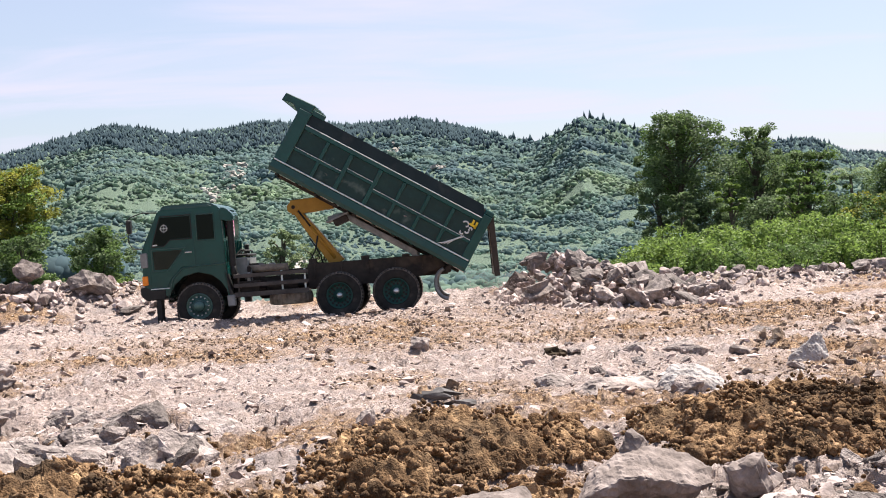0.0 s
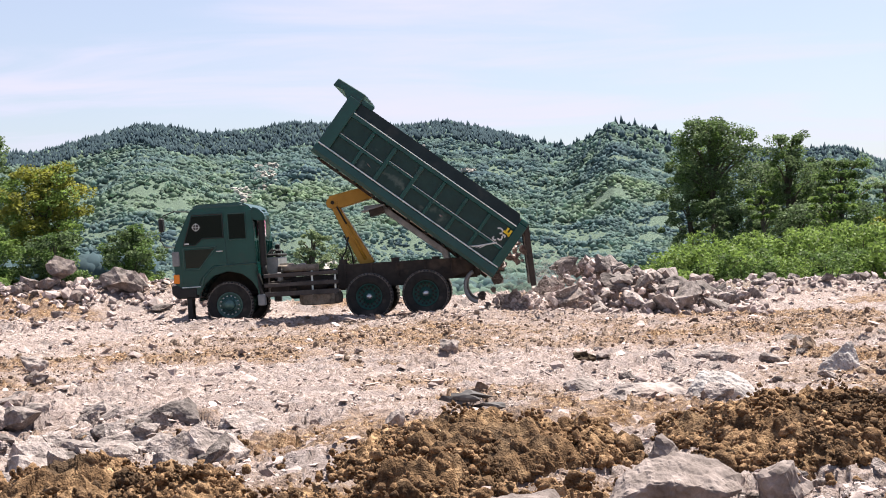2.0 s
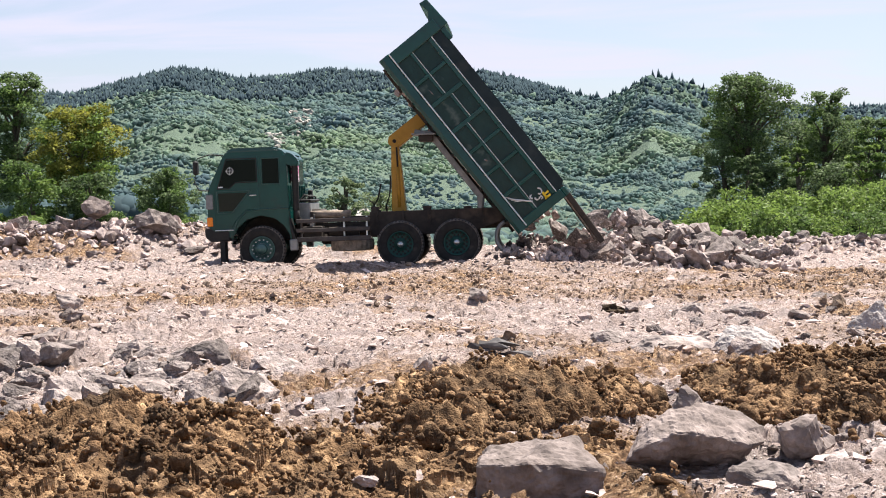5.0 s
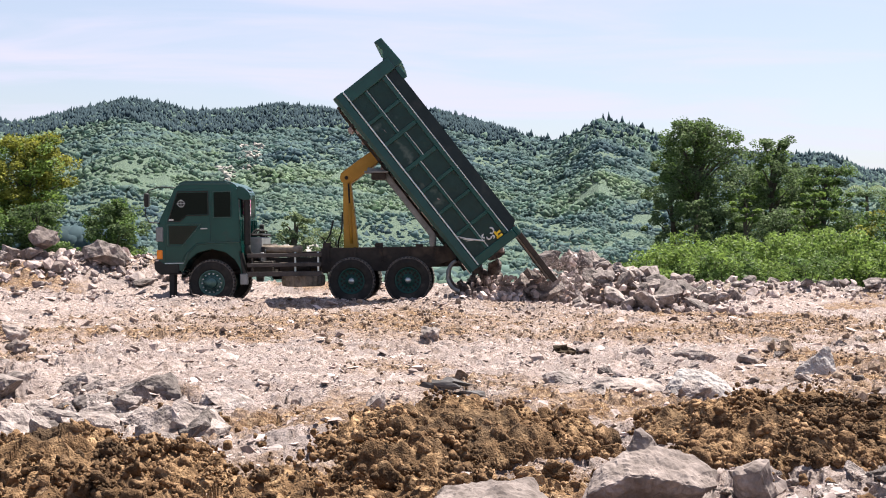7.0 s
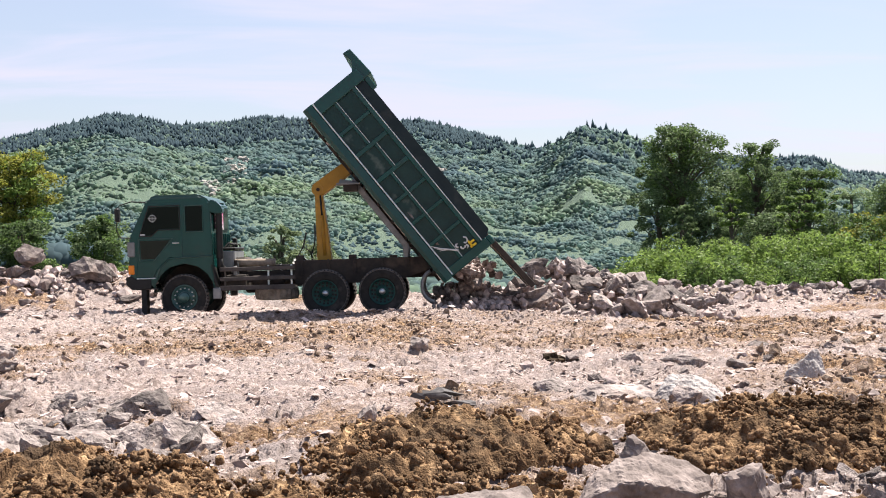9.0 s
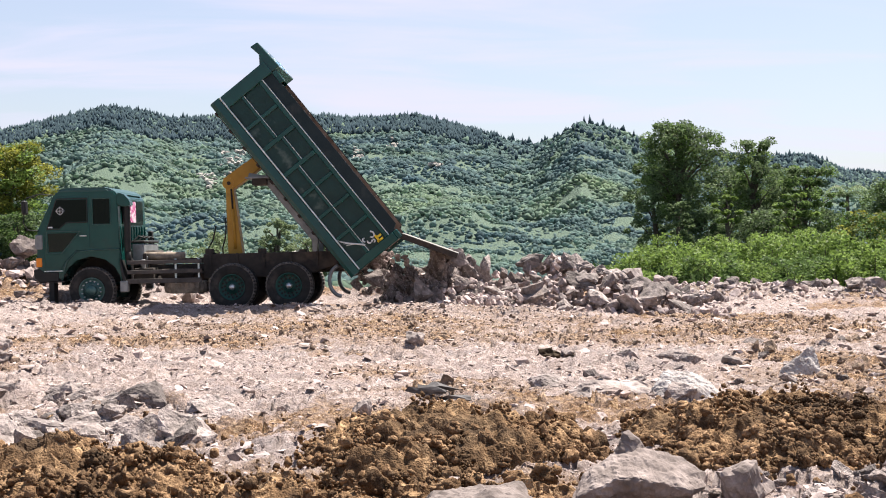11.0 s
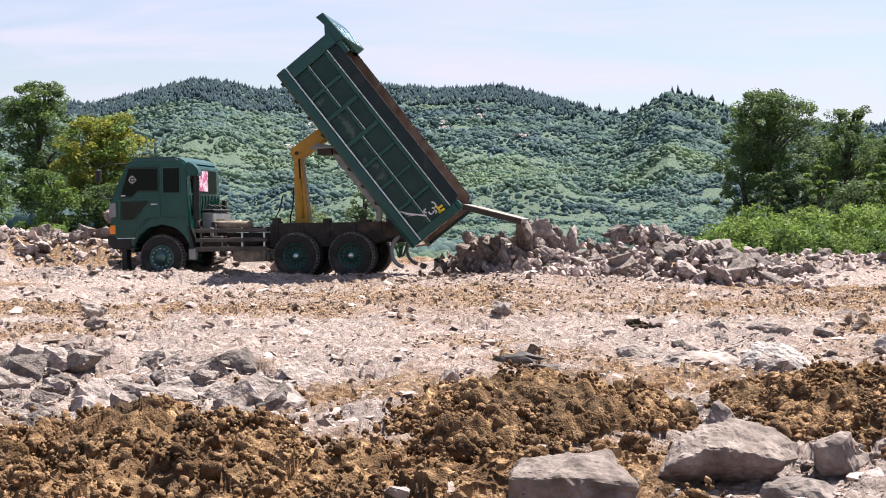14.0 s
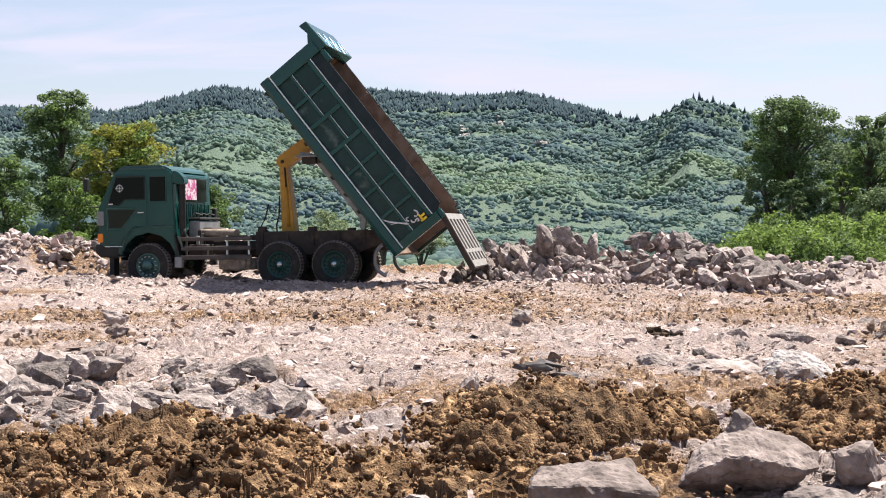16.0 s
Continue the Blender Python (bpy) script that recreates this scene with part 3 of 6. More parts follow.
def join(*parts):
    out = bmesh.new()
    for p in parts:
        me = bpy.data.meshes.new("piece")
        p.to_mesh(me)
        p.free()
        out.from_mesh(me)
        bpy.data.meshes.remove(me)
    return out


# ---- the dump truck: x forward, y to its left, origin on the ground between the rear axles ----
PAINT = material("green_paint", [(0.0034, 0.040, 0.036), (0.0075, 0.060, 0.054)], 1.6, 0.2, bump=0.004, bump_scale=7,
                 stain=(0.020, 0.044, 0.040), stain_scale=2.4, stain_low=0.60, stain_high=0.80, specular=0.38)
PAINT_ROOF = material("green_roof_paint", [(0.009, 0.050, 0.043), (0.016, 0.068, 0.058)], 1.3, 0.3, bump=0.002, bump_scale=9, specular=0.5)
PAINT_PANEL = material("patched_green_paint", [(0.0036, 0.023, 0.022), (0.0080, 0.038, 0.035)], 2.6, 0.32, bump=0.02, bump_scale=4,
                       stain=(0.075, 0.105, 0.095), stain_scale=3.1, stain_low=0.61, stain_high=0.74)
BOARD = material("dull_dark_board_paint", [(0.006, 0.013, 0.0135), (0.014, 0.023, 0.023)], 2.2, 0.5, bump=0.01, bump_scale=5,
                 stain=(0.05, 0.05, 0.046), stain_scale=1.8, stain_low=0.58, stain_high=0.8)
GLOSS_BLACK = material("gloss_black_panel", [(0.004, 0.004, 0.005), (0.008, 0.008, 0.008)], 5, 0.12, specular=0.35)
TREAD = material("dusty_tread_rubber", [(0.05, 0.043, 0.038), (0.16, 0.14, 0.125)], 9, 0.9, bump=0.004)
SPARE = material("earth_caked_tyre", [(0.16, 0.125, 0.095), (0.38, 0.31, 0.25)], 7, 0.95, bump=0.006)
BLACK = material("black_plastic", [(0.012, 0.012, 0.012), (0.022, 0.021, 0.02)], 5, 0.6, bump=0.002)
CHASSIS = material("dirty_chassis_steel", [(0.022, 0.018, 0.016), (0.055, 0.042, 0.034)], 3.5, 0.75, bump=0.004, stain=(0.11, 0.075, 0.055), stain_scale=2.5, stain_low=0.58, stain_high=0.8)
RAIL = material("dusty_dark_steel", [(0.045, 0.04, 0.038), (0.10, 0.085, 0.078)], 4, 0.6, metal=0.3, bump=0.003)
TYRE = material("tyre_rubber", [(0.014, 0.013, 0.013), (0.03, 0.028, 0.026)], 6, 0.85, bump=0.004, stain=(0.10, 0.08, 0.07), stain_scale=3.5, stain_low=0.58, stain_high=0.85)
FRONT_RIM = material("polished_green_rim", [(0.03, 0.085, 0.075), (0.10, 0.16, 0.15)], 7, 0.28, metal=0.45)
RIM = material("green_rim_paint", [(0.009, 0.046, 0.040), (0.018, 0.072, 0.062)], 5, 0.45, bump=0.002)
CHROME = material("scuffed_bright_steel", [(0.45, 0.45, 0.45), (0.65, 0.65, 0.64)], 9, 0.35, metal=0.9)
YELLOW = material("worn_yellow_paint", [(0.357, 0.183, 0.024), (0.468, 0.255, 0.038)], 2.5, 0.5, bump=0.003, stain=(0.085, 0.051, 0.025), stain_scale=2.5, stain_low=0.55, stain_high=0.7)
GREY_STEEL = material("worn_grey_steel", [(0.15, 0.155, 0.16), (0.30, 0.30, 0.30)], 3, 0.55, metal=0.4, bump=0.002)
RUST = material("rusty_worn_steel", [(0.111, 0.072, 0.051), (0.230, 0.162, 0.123)], 2.5, 0.75, metal=0.2, bump=0.004, stain=(0.255, 0.217, 0.187), stain_scale=2, stain_low=0.5, stain_high=0.75)
TAIL = material("pale_scuffed_steel", [(0.216, 0.204, 0.188), (0.336, 0.320, 0.300)], 4, 0.55, metal=0.1, bump=0.003, stain=(0.224, 0.176, 0.144), stain_scale=5, stain_low=0.55, stain_high=0.8)
ORANGE = material("amber_lens", [(0.75, 0.20, 0.02), (0.85, 0.27, 0.03)], 8, 0.25)
WHITE = material("white_sticker", [(0.576, 0.592, 0.592), (0.640, 0.640, 0.640)], 8, 0.5)
BLUE = material("pale_blue_sticker", [(0.25, 0.5, 0.8), (0.4, 0.65, 0.85)], 8, 0.5)
DECAL_YELLOW = material("yellow_sticker", [(0.75, 0.5, 0.02), (0.8, 0.58, 0.05)], 8, 0.5)
CURTAIN = material("pink_patterned_cloth", [(0.480, 0.080, 0.240), (0.704, 0.608, 0.656)], 9, 0.9, detail=2, low=0.45, high=0.55)
# bright steel bits, and the pale colour of highlights painted along the bed's rails
EDGE = material("highlight_and_bright_steel", [(0.42, 0.50, 0.49), (0.74, 0.78, 0.77)], 6, 0.35, metal=0.2)


def glass_material():
    m = bpy.data.materials.new("tinted_glass")
    m.use_nodes = True
    b = m.node_tree.nodes["Principled BSDF"]
    b.inputs["Base Color"].default_value = (0.006, 0.007, 0.008, 1)
    b.inputs["Roughness"].default_value = 0.06
    b.inputs["Transmission Weight"].default_value = 0.12
    b.inputs["IOR"].default_value = 1.25
    return m


GLASS = glass_material()
TYRE_R = 0.535
FRONT_X = 3.87
truck = new("dump_truck")
tagged(truck, "dark green three-axle dump truck with its tipping bed raised", "truck")


def build_wheel(x, y, front, twin=False):
    """Tyre with its rim; the outer face looks to +y on the left side, to -y on the right."""
    side = 1 if y > 0 else -1
    prof = [(0.30, -0.10), (0.33, -0.125), (0.42, -0.14), (0.50, -0.128), (0.528, -0.105), (0.535, -0.05), (0.535, 0.05), (0.528, 0.105), (0.50, 0.128), (0.42, 0.14), (0.33, 0.125), (0.30, 0.10)]
    bm = lathe(prof, 64, ((3, 4, 7, 8), 0.018), False)
    if twin:
        inner = lathe(prof, 64, ((3, 4, 7, 8), 0.018), False)
        inner.transform(Matrix.Translation((0, -0.33 * side, 0)))
        bm = join(bm, inner)
    tyre = part("wheel", bm, TYRE, truck, "worn black tyre dusted with earth")
    tyre.location = (x, y, TYRE_R)
    band = [(0.500, -0.137), (0.536, -0.128), (0.548, -0.06), (0.546, 0.0), (0.548, 0.06), (0.536, 0.128), (0.500, 0.137), (0.49, 0.10), (0.49, -0.10)]
    part("tread", lathe(band, 84, ((1, 2, 4, 5), 0.030), False), TREAD, tyre, "dust-worn toothed tread")
    if front:
        dish = lathe([(0.02, 0.0), (0.30, 0.0), (0.302, 0.11 * side), (0.275, 0.115 * side), (0.26, 0.05 * side), (0.20, 0.07 * side), (0.19, 0.10 * side), (0.02, 0.10 * side)], 36)
        part("rim", dish, FRONT_RIM, tyre, "shiny green steel rim", True)
        hub = lathe([(0.01, 0.08 * side), (0.14, 0.09 * side), (0.13, 0.17 * side), (0.10, 0.20 * side), (0.01, 0.205 * side)], 24)
        part("hub", hub, FRONT_RIM, tyre, "shiny green hub cap", True)
        bolts = [lathe([(0.004, 0.09 * side), (0.017, 0.09 * side), (0.017, 0.15 * side), (0.004, 0.155 * side)], 6) for _ in range(14)]
        for k, b in enumerate(bolts):
            a = 2 * math.pi * k / 14
            b.transform(Matrix.Translation((0.215 * math.cos(a), 0, 0.215 * math.sin(a))))
            part("wheel_bolt", b, CHROME, tyre)
    else:
        dish = lathe([(0.02, -0.03 * side), (0.30, -0.03 * side), (0.302, 0.115 * side), (0.280, 0.118 * side), (0.268, 0.03 * side), (0.13, 0.005 * side), (0.12, 0.05 * side), (0.02, 0.05 * side)], 36)
        part("rim", dish, RIM, tyre, "dark green steel rim pierced by two rings of holes", True)
        for ring, count in ((0.235, 16), (0.175, 12)):
            for k in range(count):
                a = 2 * math.pi * (k + (0.5 if ring < 0.2 else 0)) / count
                hole = lathe([(0.002, 0.012 * side), (0.026, 0.012 * side), (0.026, 0.036 * side), (0.002, 0.034 * side)], 8)
                hole.transform(Matrix.Translation((ring * math.cos(a), 0, ring * math.sin(a))))
                part("rim_hole", hole, BLACK, tyre)
        cap = lathe([(0.005, 0.04 * side), (0.075, 0.045 * side), (0.06, 0.13 * side), (0.005, 0.14 * side)], 16)
        part("hub", cap, CHROME, tyre, "pale worn hub cap", True)
    return tyre


WHEELS = [build_wheel(x, y, x > 2, x < 2) for x, y in ((FRONT_X, 1.08), (0.65, 1.08), (-0.65, 1.08), (FRONT_X, -1.08), (0.65, -1.08), (-0.65, -1.08))]


def build_cab():
    arch = [(FRONT_X + 0.70 * math.cos(a), 0.60 + 0.72 * math.sin(a)) for a in (radians(d) for d in (4, 22, 40, 62, 90, 118, 140, 158, 176))]
    shell = [(4.97, 0.80), (5.08, 0.95), (5.12, 1.30), (5.10, 1.92), (4.70, 2.74), (4.58, 2.80), (3.36, 2.80), (3.24, 2.66), (3.20, 1.42), (3.17, 0.95)] + arch[::-1] + [(4.57, 0.82)]
    cab = part("cab", prism(shell, -1.17, 1.17, 0.035, 2), PAINT, truck, "dark green cab-over cabin")
    roof = prism([(4.72, 2.70), (4.66, 2.84), (4.50, 2.90), (3.50, 2.90), (3.32, 2.80), (3.24, 2.70)], -1.13, 1.13, 0.06, 3)
    part("roof", roof, PAINT_ROOF, cab, "lighter green rounded cab roof")
    for s in (1, -1):
        y0, y1 = (1.165, 1.188) if s > 0 else (-1.188, -1.165)
        door = [(4.93, 1.02), (4.94, 1.92), (4.66, 2.70), (3.90, 2.70), (3.88, 1.46), (4.20, 1.46), (4.47, 1.20), (4.56, 1.02)]
        part("door", prism(door, y0, y1, 0.010), PAINT, cab, "dark green cab door")
        g0, g1 = (1.185, 1.196) if s > 0 else (-1.196, -1.185)
        part("side_window", prism([(4.84, 1.98), (4.62, 2.62), (3.95, 2.62), (3.95, 2.12), (4.42, 2.12), (4.58, 1.98)], g0, g1), GLASS, cab, "dark tinted door glass")
        part("low_window", prism([(4.83, 1.44), (4.85, 1.86), (4.17, 1.86), (4.52, 1.44)], g0, g1), GLOSS_BLACK, cab, "glossy black lower door panel")
        part("quarter_window", prism([(3.79, 2.06), (3.79, 2.62), (3.42, 2.62), (3.42, 2.06)], g0 - 0.02 * (s > 0), g1 - 0.008 * s), GLASS, cab, "dark tinted rear quarter glass")
        f0, f1 = (1.186, 1.206) if s > 0 else (-1.206, -1.186)
        frame_bits = [tube([(x0, (f0 + f1) / 2, z0), (x1, (f0 + f1) / 2, z1)], 0.012, 6) for (x0, z0), (x1, z1) in itertools.pairwise(
            ((4.86, 1.96), (4.63, 2.645), (3.93, 2.645), (3.93, 2.10), (4.43, 2.10), (4.59, 1.96), (4.86, 1.96)))]
        part("window_seal", join(*frame_bits), BLACK, cab)
        low_bits = [tube([(x0, (f0 + f1) / 2, z0), (x1, (f0 + f1) / 2, z1)], 0.010, 6) for (x0, z0), (x1, z1) in itertools.pairwise(
            ((4.87, 1.40), (4.88, 1.90), (4.10, 1.90), (4.54, 1.40), (4.87, 1.40)))]
        part("panel_moulding", join(*low_bits), PAINT_ROOF, cab)
        q0 = 1.176 * s
        quarter_bits = [tube([(x0, q0, z0), (x1, q0, z1)], 0.012, 6) for (x0, z0), (x1, z1) in itertools.pairwise(((3.81, 2.04), (3.81, 2.64), (3.40, 2.64), (3.40, 2.04), (3.81, 2.04)))]
        part("quarter_seal", join(*quarter_bits), PAINT_ROOF, cab)
        part("door_handle", box(3.95, 4.11, min(y1 * 1, y1 + 0.025 * s), max(y1, y1 + 0.025 * s), 1.775, 1.805, 0.006), CHROME, cab, "bright door handle")
        # the raised waistline bends round the wheel arch
        line = [(3.22, 1.47), (3.88, 1.46), (4.20, 1.43), (4.42, 1.22), (4.50, 0.98)]
        part("arch_moulding", tube([(x, 1.18 * s, z) for x, z in line], 0.018, 8), PAINT_ROOF, cab)
        part("sill_strip", tube([(4.52, 1.18 * s, 1.0), (4.95, 1.18 * s, 1.0)], 0.014, 6), EDGE, cab)
        part("corner_lamp", box(5.00, 5.135, min(1.04 * s, 1.19 * s), max(1.04 * s, 1.19 * s), 1.10, 1.31, 0.015), ORANGE, cab, "amber corner indicator lamp")
        part("head_lamp", box(5.08, 5.14, min(0.66 * s, 1.02 * s), max(0.66 * s, 1.02 * s), 1.08, 1.30, 0.015), CHROME, cab, "clear head lamp")
        part("air_deflector", box(4.98, 5.15, min(1.10 * s, 1.19 * s), max(1.10 * s, 1.19 * s), 1.50, 1.84, 0.02), GREY_STEEL, cab, "pale corner deflector")
        # mirror on a bent arm
        mx = 5.29
        part("mirror_arm", tube([(4.70, 1.15 * s, 2.74), (5.0, 1.28 * s, 2.76), (5.24, 1.38 * s, 2.68), (mx, 1.40 * s, 2.62), (5.30, 1.40 * s, 2.35), (5.33, 1.40 * s, 2.12), (5.25, 1.36 * s, 1.95), (5.06, 1.18 * s, 1.93)], 0.013, 8), BLACK, cab)
        part("mirror", box(5.24, 5.34, min(1.30 * s, 1.50 * s), max(1.30 * s, 1.50 * s), 2.30, 2.62, 0.03), BLACK, cab, "black rear-view mirror")
        part("mud_flap", box(4.74, 4.86, min(0.88 * s, 1.16 * s), max(0.88 * s, 1.16 * s), 0.17, 0.80, 0.01), BLACK, cab, "black rubber flap below the bumper")
        part("entry_step", box(4.50, 4.96, min(0.95 * s, 1.16 * s), max(0.95 * s, 1.16 * s), 0.74, 0.775, 0.006), RAIL, cab)
        # the rear guard of the front wheel, with its bright bracket
        part("wheel_guard", prism([(3.26, 1.28), (3.20, 1.28), (3.06, 0.62), (3.12, 0.60)], min(0.85 * s, 1.17 * s), max(0.85 * s, 1.17 * s), 0.006), BLACK, cab)
        part("guard_bracket", box(3.04, 3.22, min(1.02 * s, 1.19 * s), max(1.02 * s, 1.19 * s), 0.48, 0.74, 0.02), GREY_STEEL, cab)
    # a crossed round sticker on the near door glass
    ring = [(4.55 + 0.075 * math.cos(2 * math.pi * k / 20), 1.204, 2.37 + 0.075 * math.sin(2 * math.pi * k / 20)) for k in range(21)]
    part("sticker", join(tube(ring, 0.007, 5), tube([(4.45, 1.204, 2.37), (4.65, 1.204, 2.37)], 0.006, 5), tube([(4.55, 1.204, 2.27), (4.55, 1.204, 2.47)], 0.006, 5)), WHITE, cab, "round white crossed sticker")
    part("small_sticker", box(4.73, 4.84, 1.196, 1.202, 1.985, 2.015), WHITE, cab)
    part("bumper", prism([(4.62, 0.76), (5.06, 0.74), (5.19, 0.86), (5.20, 1.04), (5.06, 1.06), (4.96, 0.98), (4.62, 0.98)], -1.19, 1.19, 0.02), BLACK, cab, "black front bumper")
    part("windscreen", prism([(5.085, 1.98), (5.10, 1.985), (4.745, 2.70), (4.73, 2.695)], -1.02, 1.02), GLASS, cab, "windscreen glass")
    part("grille", box(5.09, 5.135, -0.62, 0.62, 1.10, 1.55, 0.01), BLACK, cab, "black radiator grille")
    # back wall
    part("rear_window", box(3.195, 3.215, -0.85, 0.85, 2.05, 2.60), GLASS, cab, "rear window")
    for a, b in ((-0.15, 0.80),):
        part("curtain", box(3.172, 3.186, a, b, 2.09, 2.58, 0.004), CURTAIN, cab, "pink and white patterned curtain in the rear window")
    for k in range(9):
        part("back_rib", box(3.165, 3.20, -0.95 + 0.23 * k, -0.90 + 0.23 * k, 1.50, 2.0, 0.01), PAINT, cab)
    # ribbed air intake up the back corner
    stack = []
    for k in range(24):
        z = 1.40 + 0.046 * k
        stack += [(0.085 if k % 2 else 0.072, z)]
    intake = bmesh.new()
    rings = [[intake.verts.new((3.06 + r * math.cos(2 * math.pi * j / 14), 1.02 + r * math.sin(2 * math.pi * j / 14), z)) for j in range(14)] for r, z in stack]
    for a, b in zip(rings, rings[1:]):
        for j in range(14):
            intake.faces.new((a[j], a[(j + 1) % 14], b[(j + 1) % 14], b[j]))
    part("air_intake", intake, BLACK, cab, "ribbed black air intake pipe", True)
    part("intake_hood", prism([(3.28, 2.52), (3.26, 2.76), (3.12, 2.74), (2.96, 2.58), (2.95, 2.44), (3.17, 2.44)], 0.86, 1.17, 0.03, 2), PAINT, cab, "green hood over the air intake")
    part("intake_elbow", tube([(3.06, 1.02, 1.42), (3.06, 1.0, 1.25), (3.0, 0.85, 1.12), (2.95, 0.6, 1.10)], 0.075, 12), BLACK, cab, "", True)
    part("far_mirror_post", box(3.02, 3.12, -1.15, -0.98, 1.50, 1.90, 0.02), BLACK, cab)
    return cab


cab = build_cab()


def build_chassis():
    for s in (1, -1):
        a, b = sorted((0.33 * s, 0.43 * s))
        part("frame_rail", box(-1.85, 4.7, a, b, 0.82, 1.08, 0.01), CHASSIS, truck, "dirty dark steel frame rail")
        part("sub_frame", box(-1.80, 3.0, a - 0.01, b + 0.01, 1.10, 1.22, 0.01), CHASSIS, truck)
        # deep skirt plate over the twin axles
        c, d = sorted((0.60 * s, 0.66 * s))
        part("side_plate", prism([(1.40, 0.74), (1.40, 1.30), (-1.72, 1.30), (-1.80, 1.02), (-1.30, 0.86), (-0.95, 0.74)], c, d, 0.01), CHASSIS, truck, "dirty dark side plate over the rear axles")
        for k in range(5):
            part("plate_rib", box(1.20 - 0.62 * k, 1.25 - 0.62 * k, *sorted((0.66 * s, 0.70 * s)), 0.95, 1.31, 0.006), CHASSIS, truck)
        # three guard rails between the axles
        for z, h in ((1.15, 0.045), (0.93, 0.045), (0.72, 0.055)):
            part("guard_rail", box(1.34, 3.06, *sorted((1.10 * s, 1.15 * s)), z - h, z + h, 0.008), RAIL, truck, "dusty dark steel side guard rail")
        for x in (1.42, 1.95, 2.95):
            part("guard_post", box(x - 0.02, x + 0.02, *sorted((1.055 * s, 1.10 * s)), 0.66, 1.22, 0.005), EDGE if x < 2 else RAIL, truck)
            part("guard_arm", box(x - 0.03, x + 0.03, *sorted((0.43 * s, 1.06 * s)), 0.86, 0.92, 0.005), CHASSIS, truck)
        part("leaf_spring", prism([(0.62, 0.62), (0.0, 0.78), (-0.62, 0.62), (-0.62, 0.68), (0.0, 0.86), (0.62, 0.68)], *sorted((0.46 * s, 0.56 * s)), 0.005), CHASSIS, truck)
        part("rear_bracket", prism([(-1.45, 0.86), (-1.90, 1.12), (-1.95, 1.26), (-1.50, 1.30)], *sorted((0.44 * s, 0.52 * s)), 0.01), CHASSIS, truck)
    for x in (4.3, 3.0, 2.0, 0.9, -0.2, -1.1, -1.8):
        part("cross_member", box(x - 0.06, x + 0.06, -0.34, 0.34, 0.86, 1.06, 0.01), CHASSIS, truck)
    for x in (FRONT_X, 0.65, -0.65):
        part("axle", tube([(x, -1.0, TYRE_R), (x, -0.35, TYRE_R), (x, 0.35, TYRE_R), (x, 1.0, TYRE_R)], 0.075, 10), CHASSIS, truck)
        if x < 2:
            ball = bmesh.new()
            bmesh.ops.create_uvsphere(ball, u_segments=14, v_segments=8, radius=0.22, matrix=Matrix.Translation((x, 0, TYRE_R)))
            part("differential", ball, CHASSIS, truck, "", True)
    part("engine", box(2.55, 4.4, -0.42, 0.42, 0.70, 1.42, 0.05), CHASSIS, truck, "dirty engine and gearbox block")
    part("engine_cover", box(2.80, 3.08, -0.75, 0.62, 1.05, 1.58, 0.03), GREY_STEEL, truck, "grey box behind the cab")
    part("engine_lid", box(2.78, 3.10, -0.72, 0.60, 1.60, 1.66, 0.02), BLACK, truck)
    for k, y in enumerate((-0.5, -0.1, 0.3)):
        part("engine_hose", tube([(2.86, y, 1.55), (2.84, y + 0.08, 1.72), (2.95, y + 0.2, 1.76), (3.04, y + 0.28, 1.64)], 0.022, 8), BLACK, truck)
    for k in range(4):
        part("bracket", box(2.70, 2.78, 0.50 + 0.12 * k, 0.56 + 0.12 * k, 0.98, 1.22 + 0.07 * (k % 3), 0.01), GREY_STEEL if k % 2 else CHASSIS, truck)
    part("exhaust_pipe", tube([(2.80, 0.55, 1.29), (2.4, 0.55, 1.29), (1.86, 0.55, 1.28)], 0.085, 12), SPARE, truck, "dusty horizontal silencer pipe", True)
    part("air_tank", tube([(2.35, 0.72, 0.86), (1.65, 0.72, 0.86)], 0.13, 14), CHASSIS, truck, "", True)
    part("fuel_tank", box(1.55, 2.75, -1.05, -0.48, 0.55, 1.05, 0.05), CHASSIS, truck)
    part("battery_box", box(2.50, 2.95, 0.50, 0.95, 0.66, 1.02, 0.02), CHASSIS, truck)
    spare = lathe([(0.26, -0.12), (0.42, -0.14), (0.50, -0.12), (0.52, 0.0), (0.50, 0.12), (0.42, 0.14), (0.26, 0.12)], 48, ((2, 3, 4), 0.02))
    spare.transform(Matrix.Translation((1.85, 0.45, 0.55)) @ Matrix.Rotation(radians(90), 4, "X"))
    part("spare_tyre", spare, SPARE, truck, "dusty spare tyre slung under the frame")
    for x, h in ((1.28, 0.12), (0.05, 0.10), (-0.9, 0.06)):
        part("frame_lug", box(x - 0.09, x + 0.09, 0.42, 0.58, 1.28, 1.30 + h, 0.01), CHASSIS, truck)
    part("hose", tube([(1.15, 0.45, 1.30), (1.32, 0.48, 1.42), (1.20, 0.5, 1.62), (1.12, 0.5, 1.95)], 0.02, 8), BLACK, truck)
    part("valve", join(box(2.18, 2.34, 0.3, 0.45, 1.22, 1.40, 0.03), box(2.06, 2.18, 0.32, 0.43, 1.22, 1.36, 0.03)), TAIL, truck, "pale valve block")
    # bent steel hoops at the tail guard the lamps
    for s in (1, -1):
        hoop = [(-1.86 - 0.30 * math.sin(a), 0.98 * s, 0.62 + 0.36 * math.cos(a)) for a in (radians(d) for d in range(186, 352, 12))]
        part("tail_hoop", tube(hoop, 0.045, 8), GREY_STEEL, truck, "bent steel hoop at the tail", True)
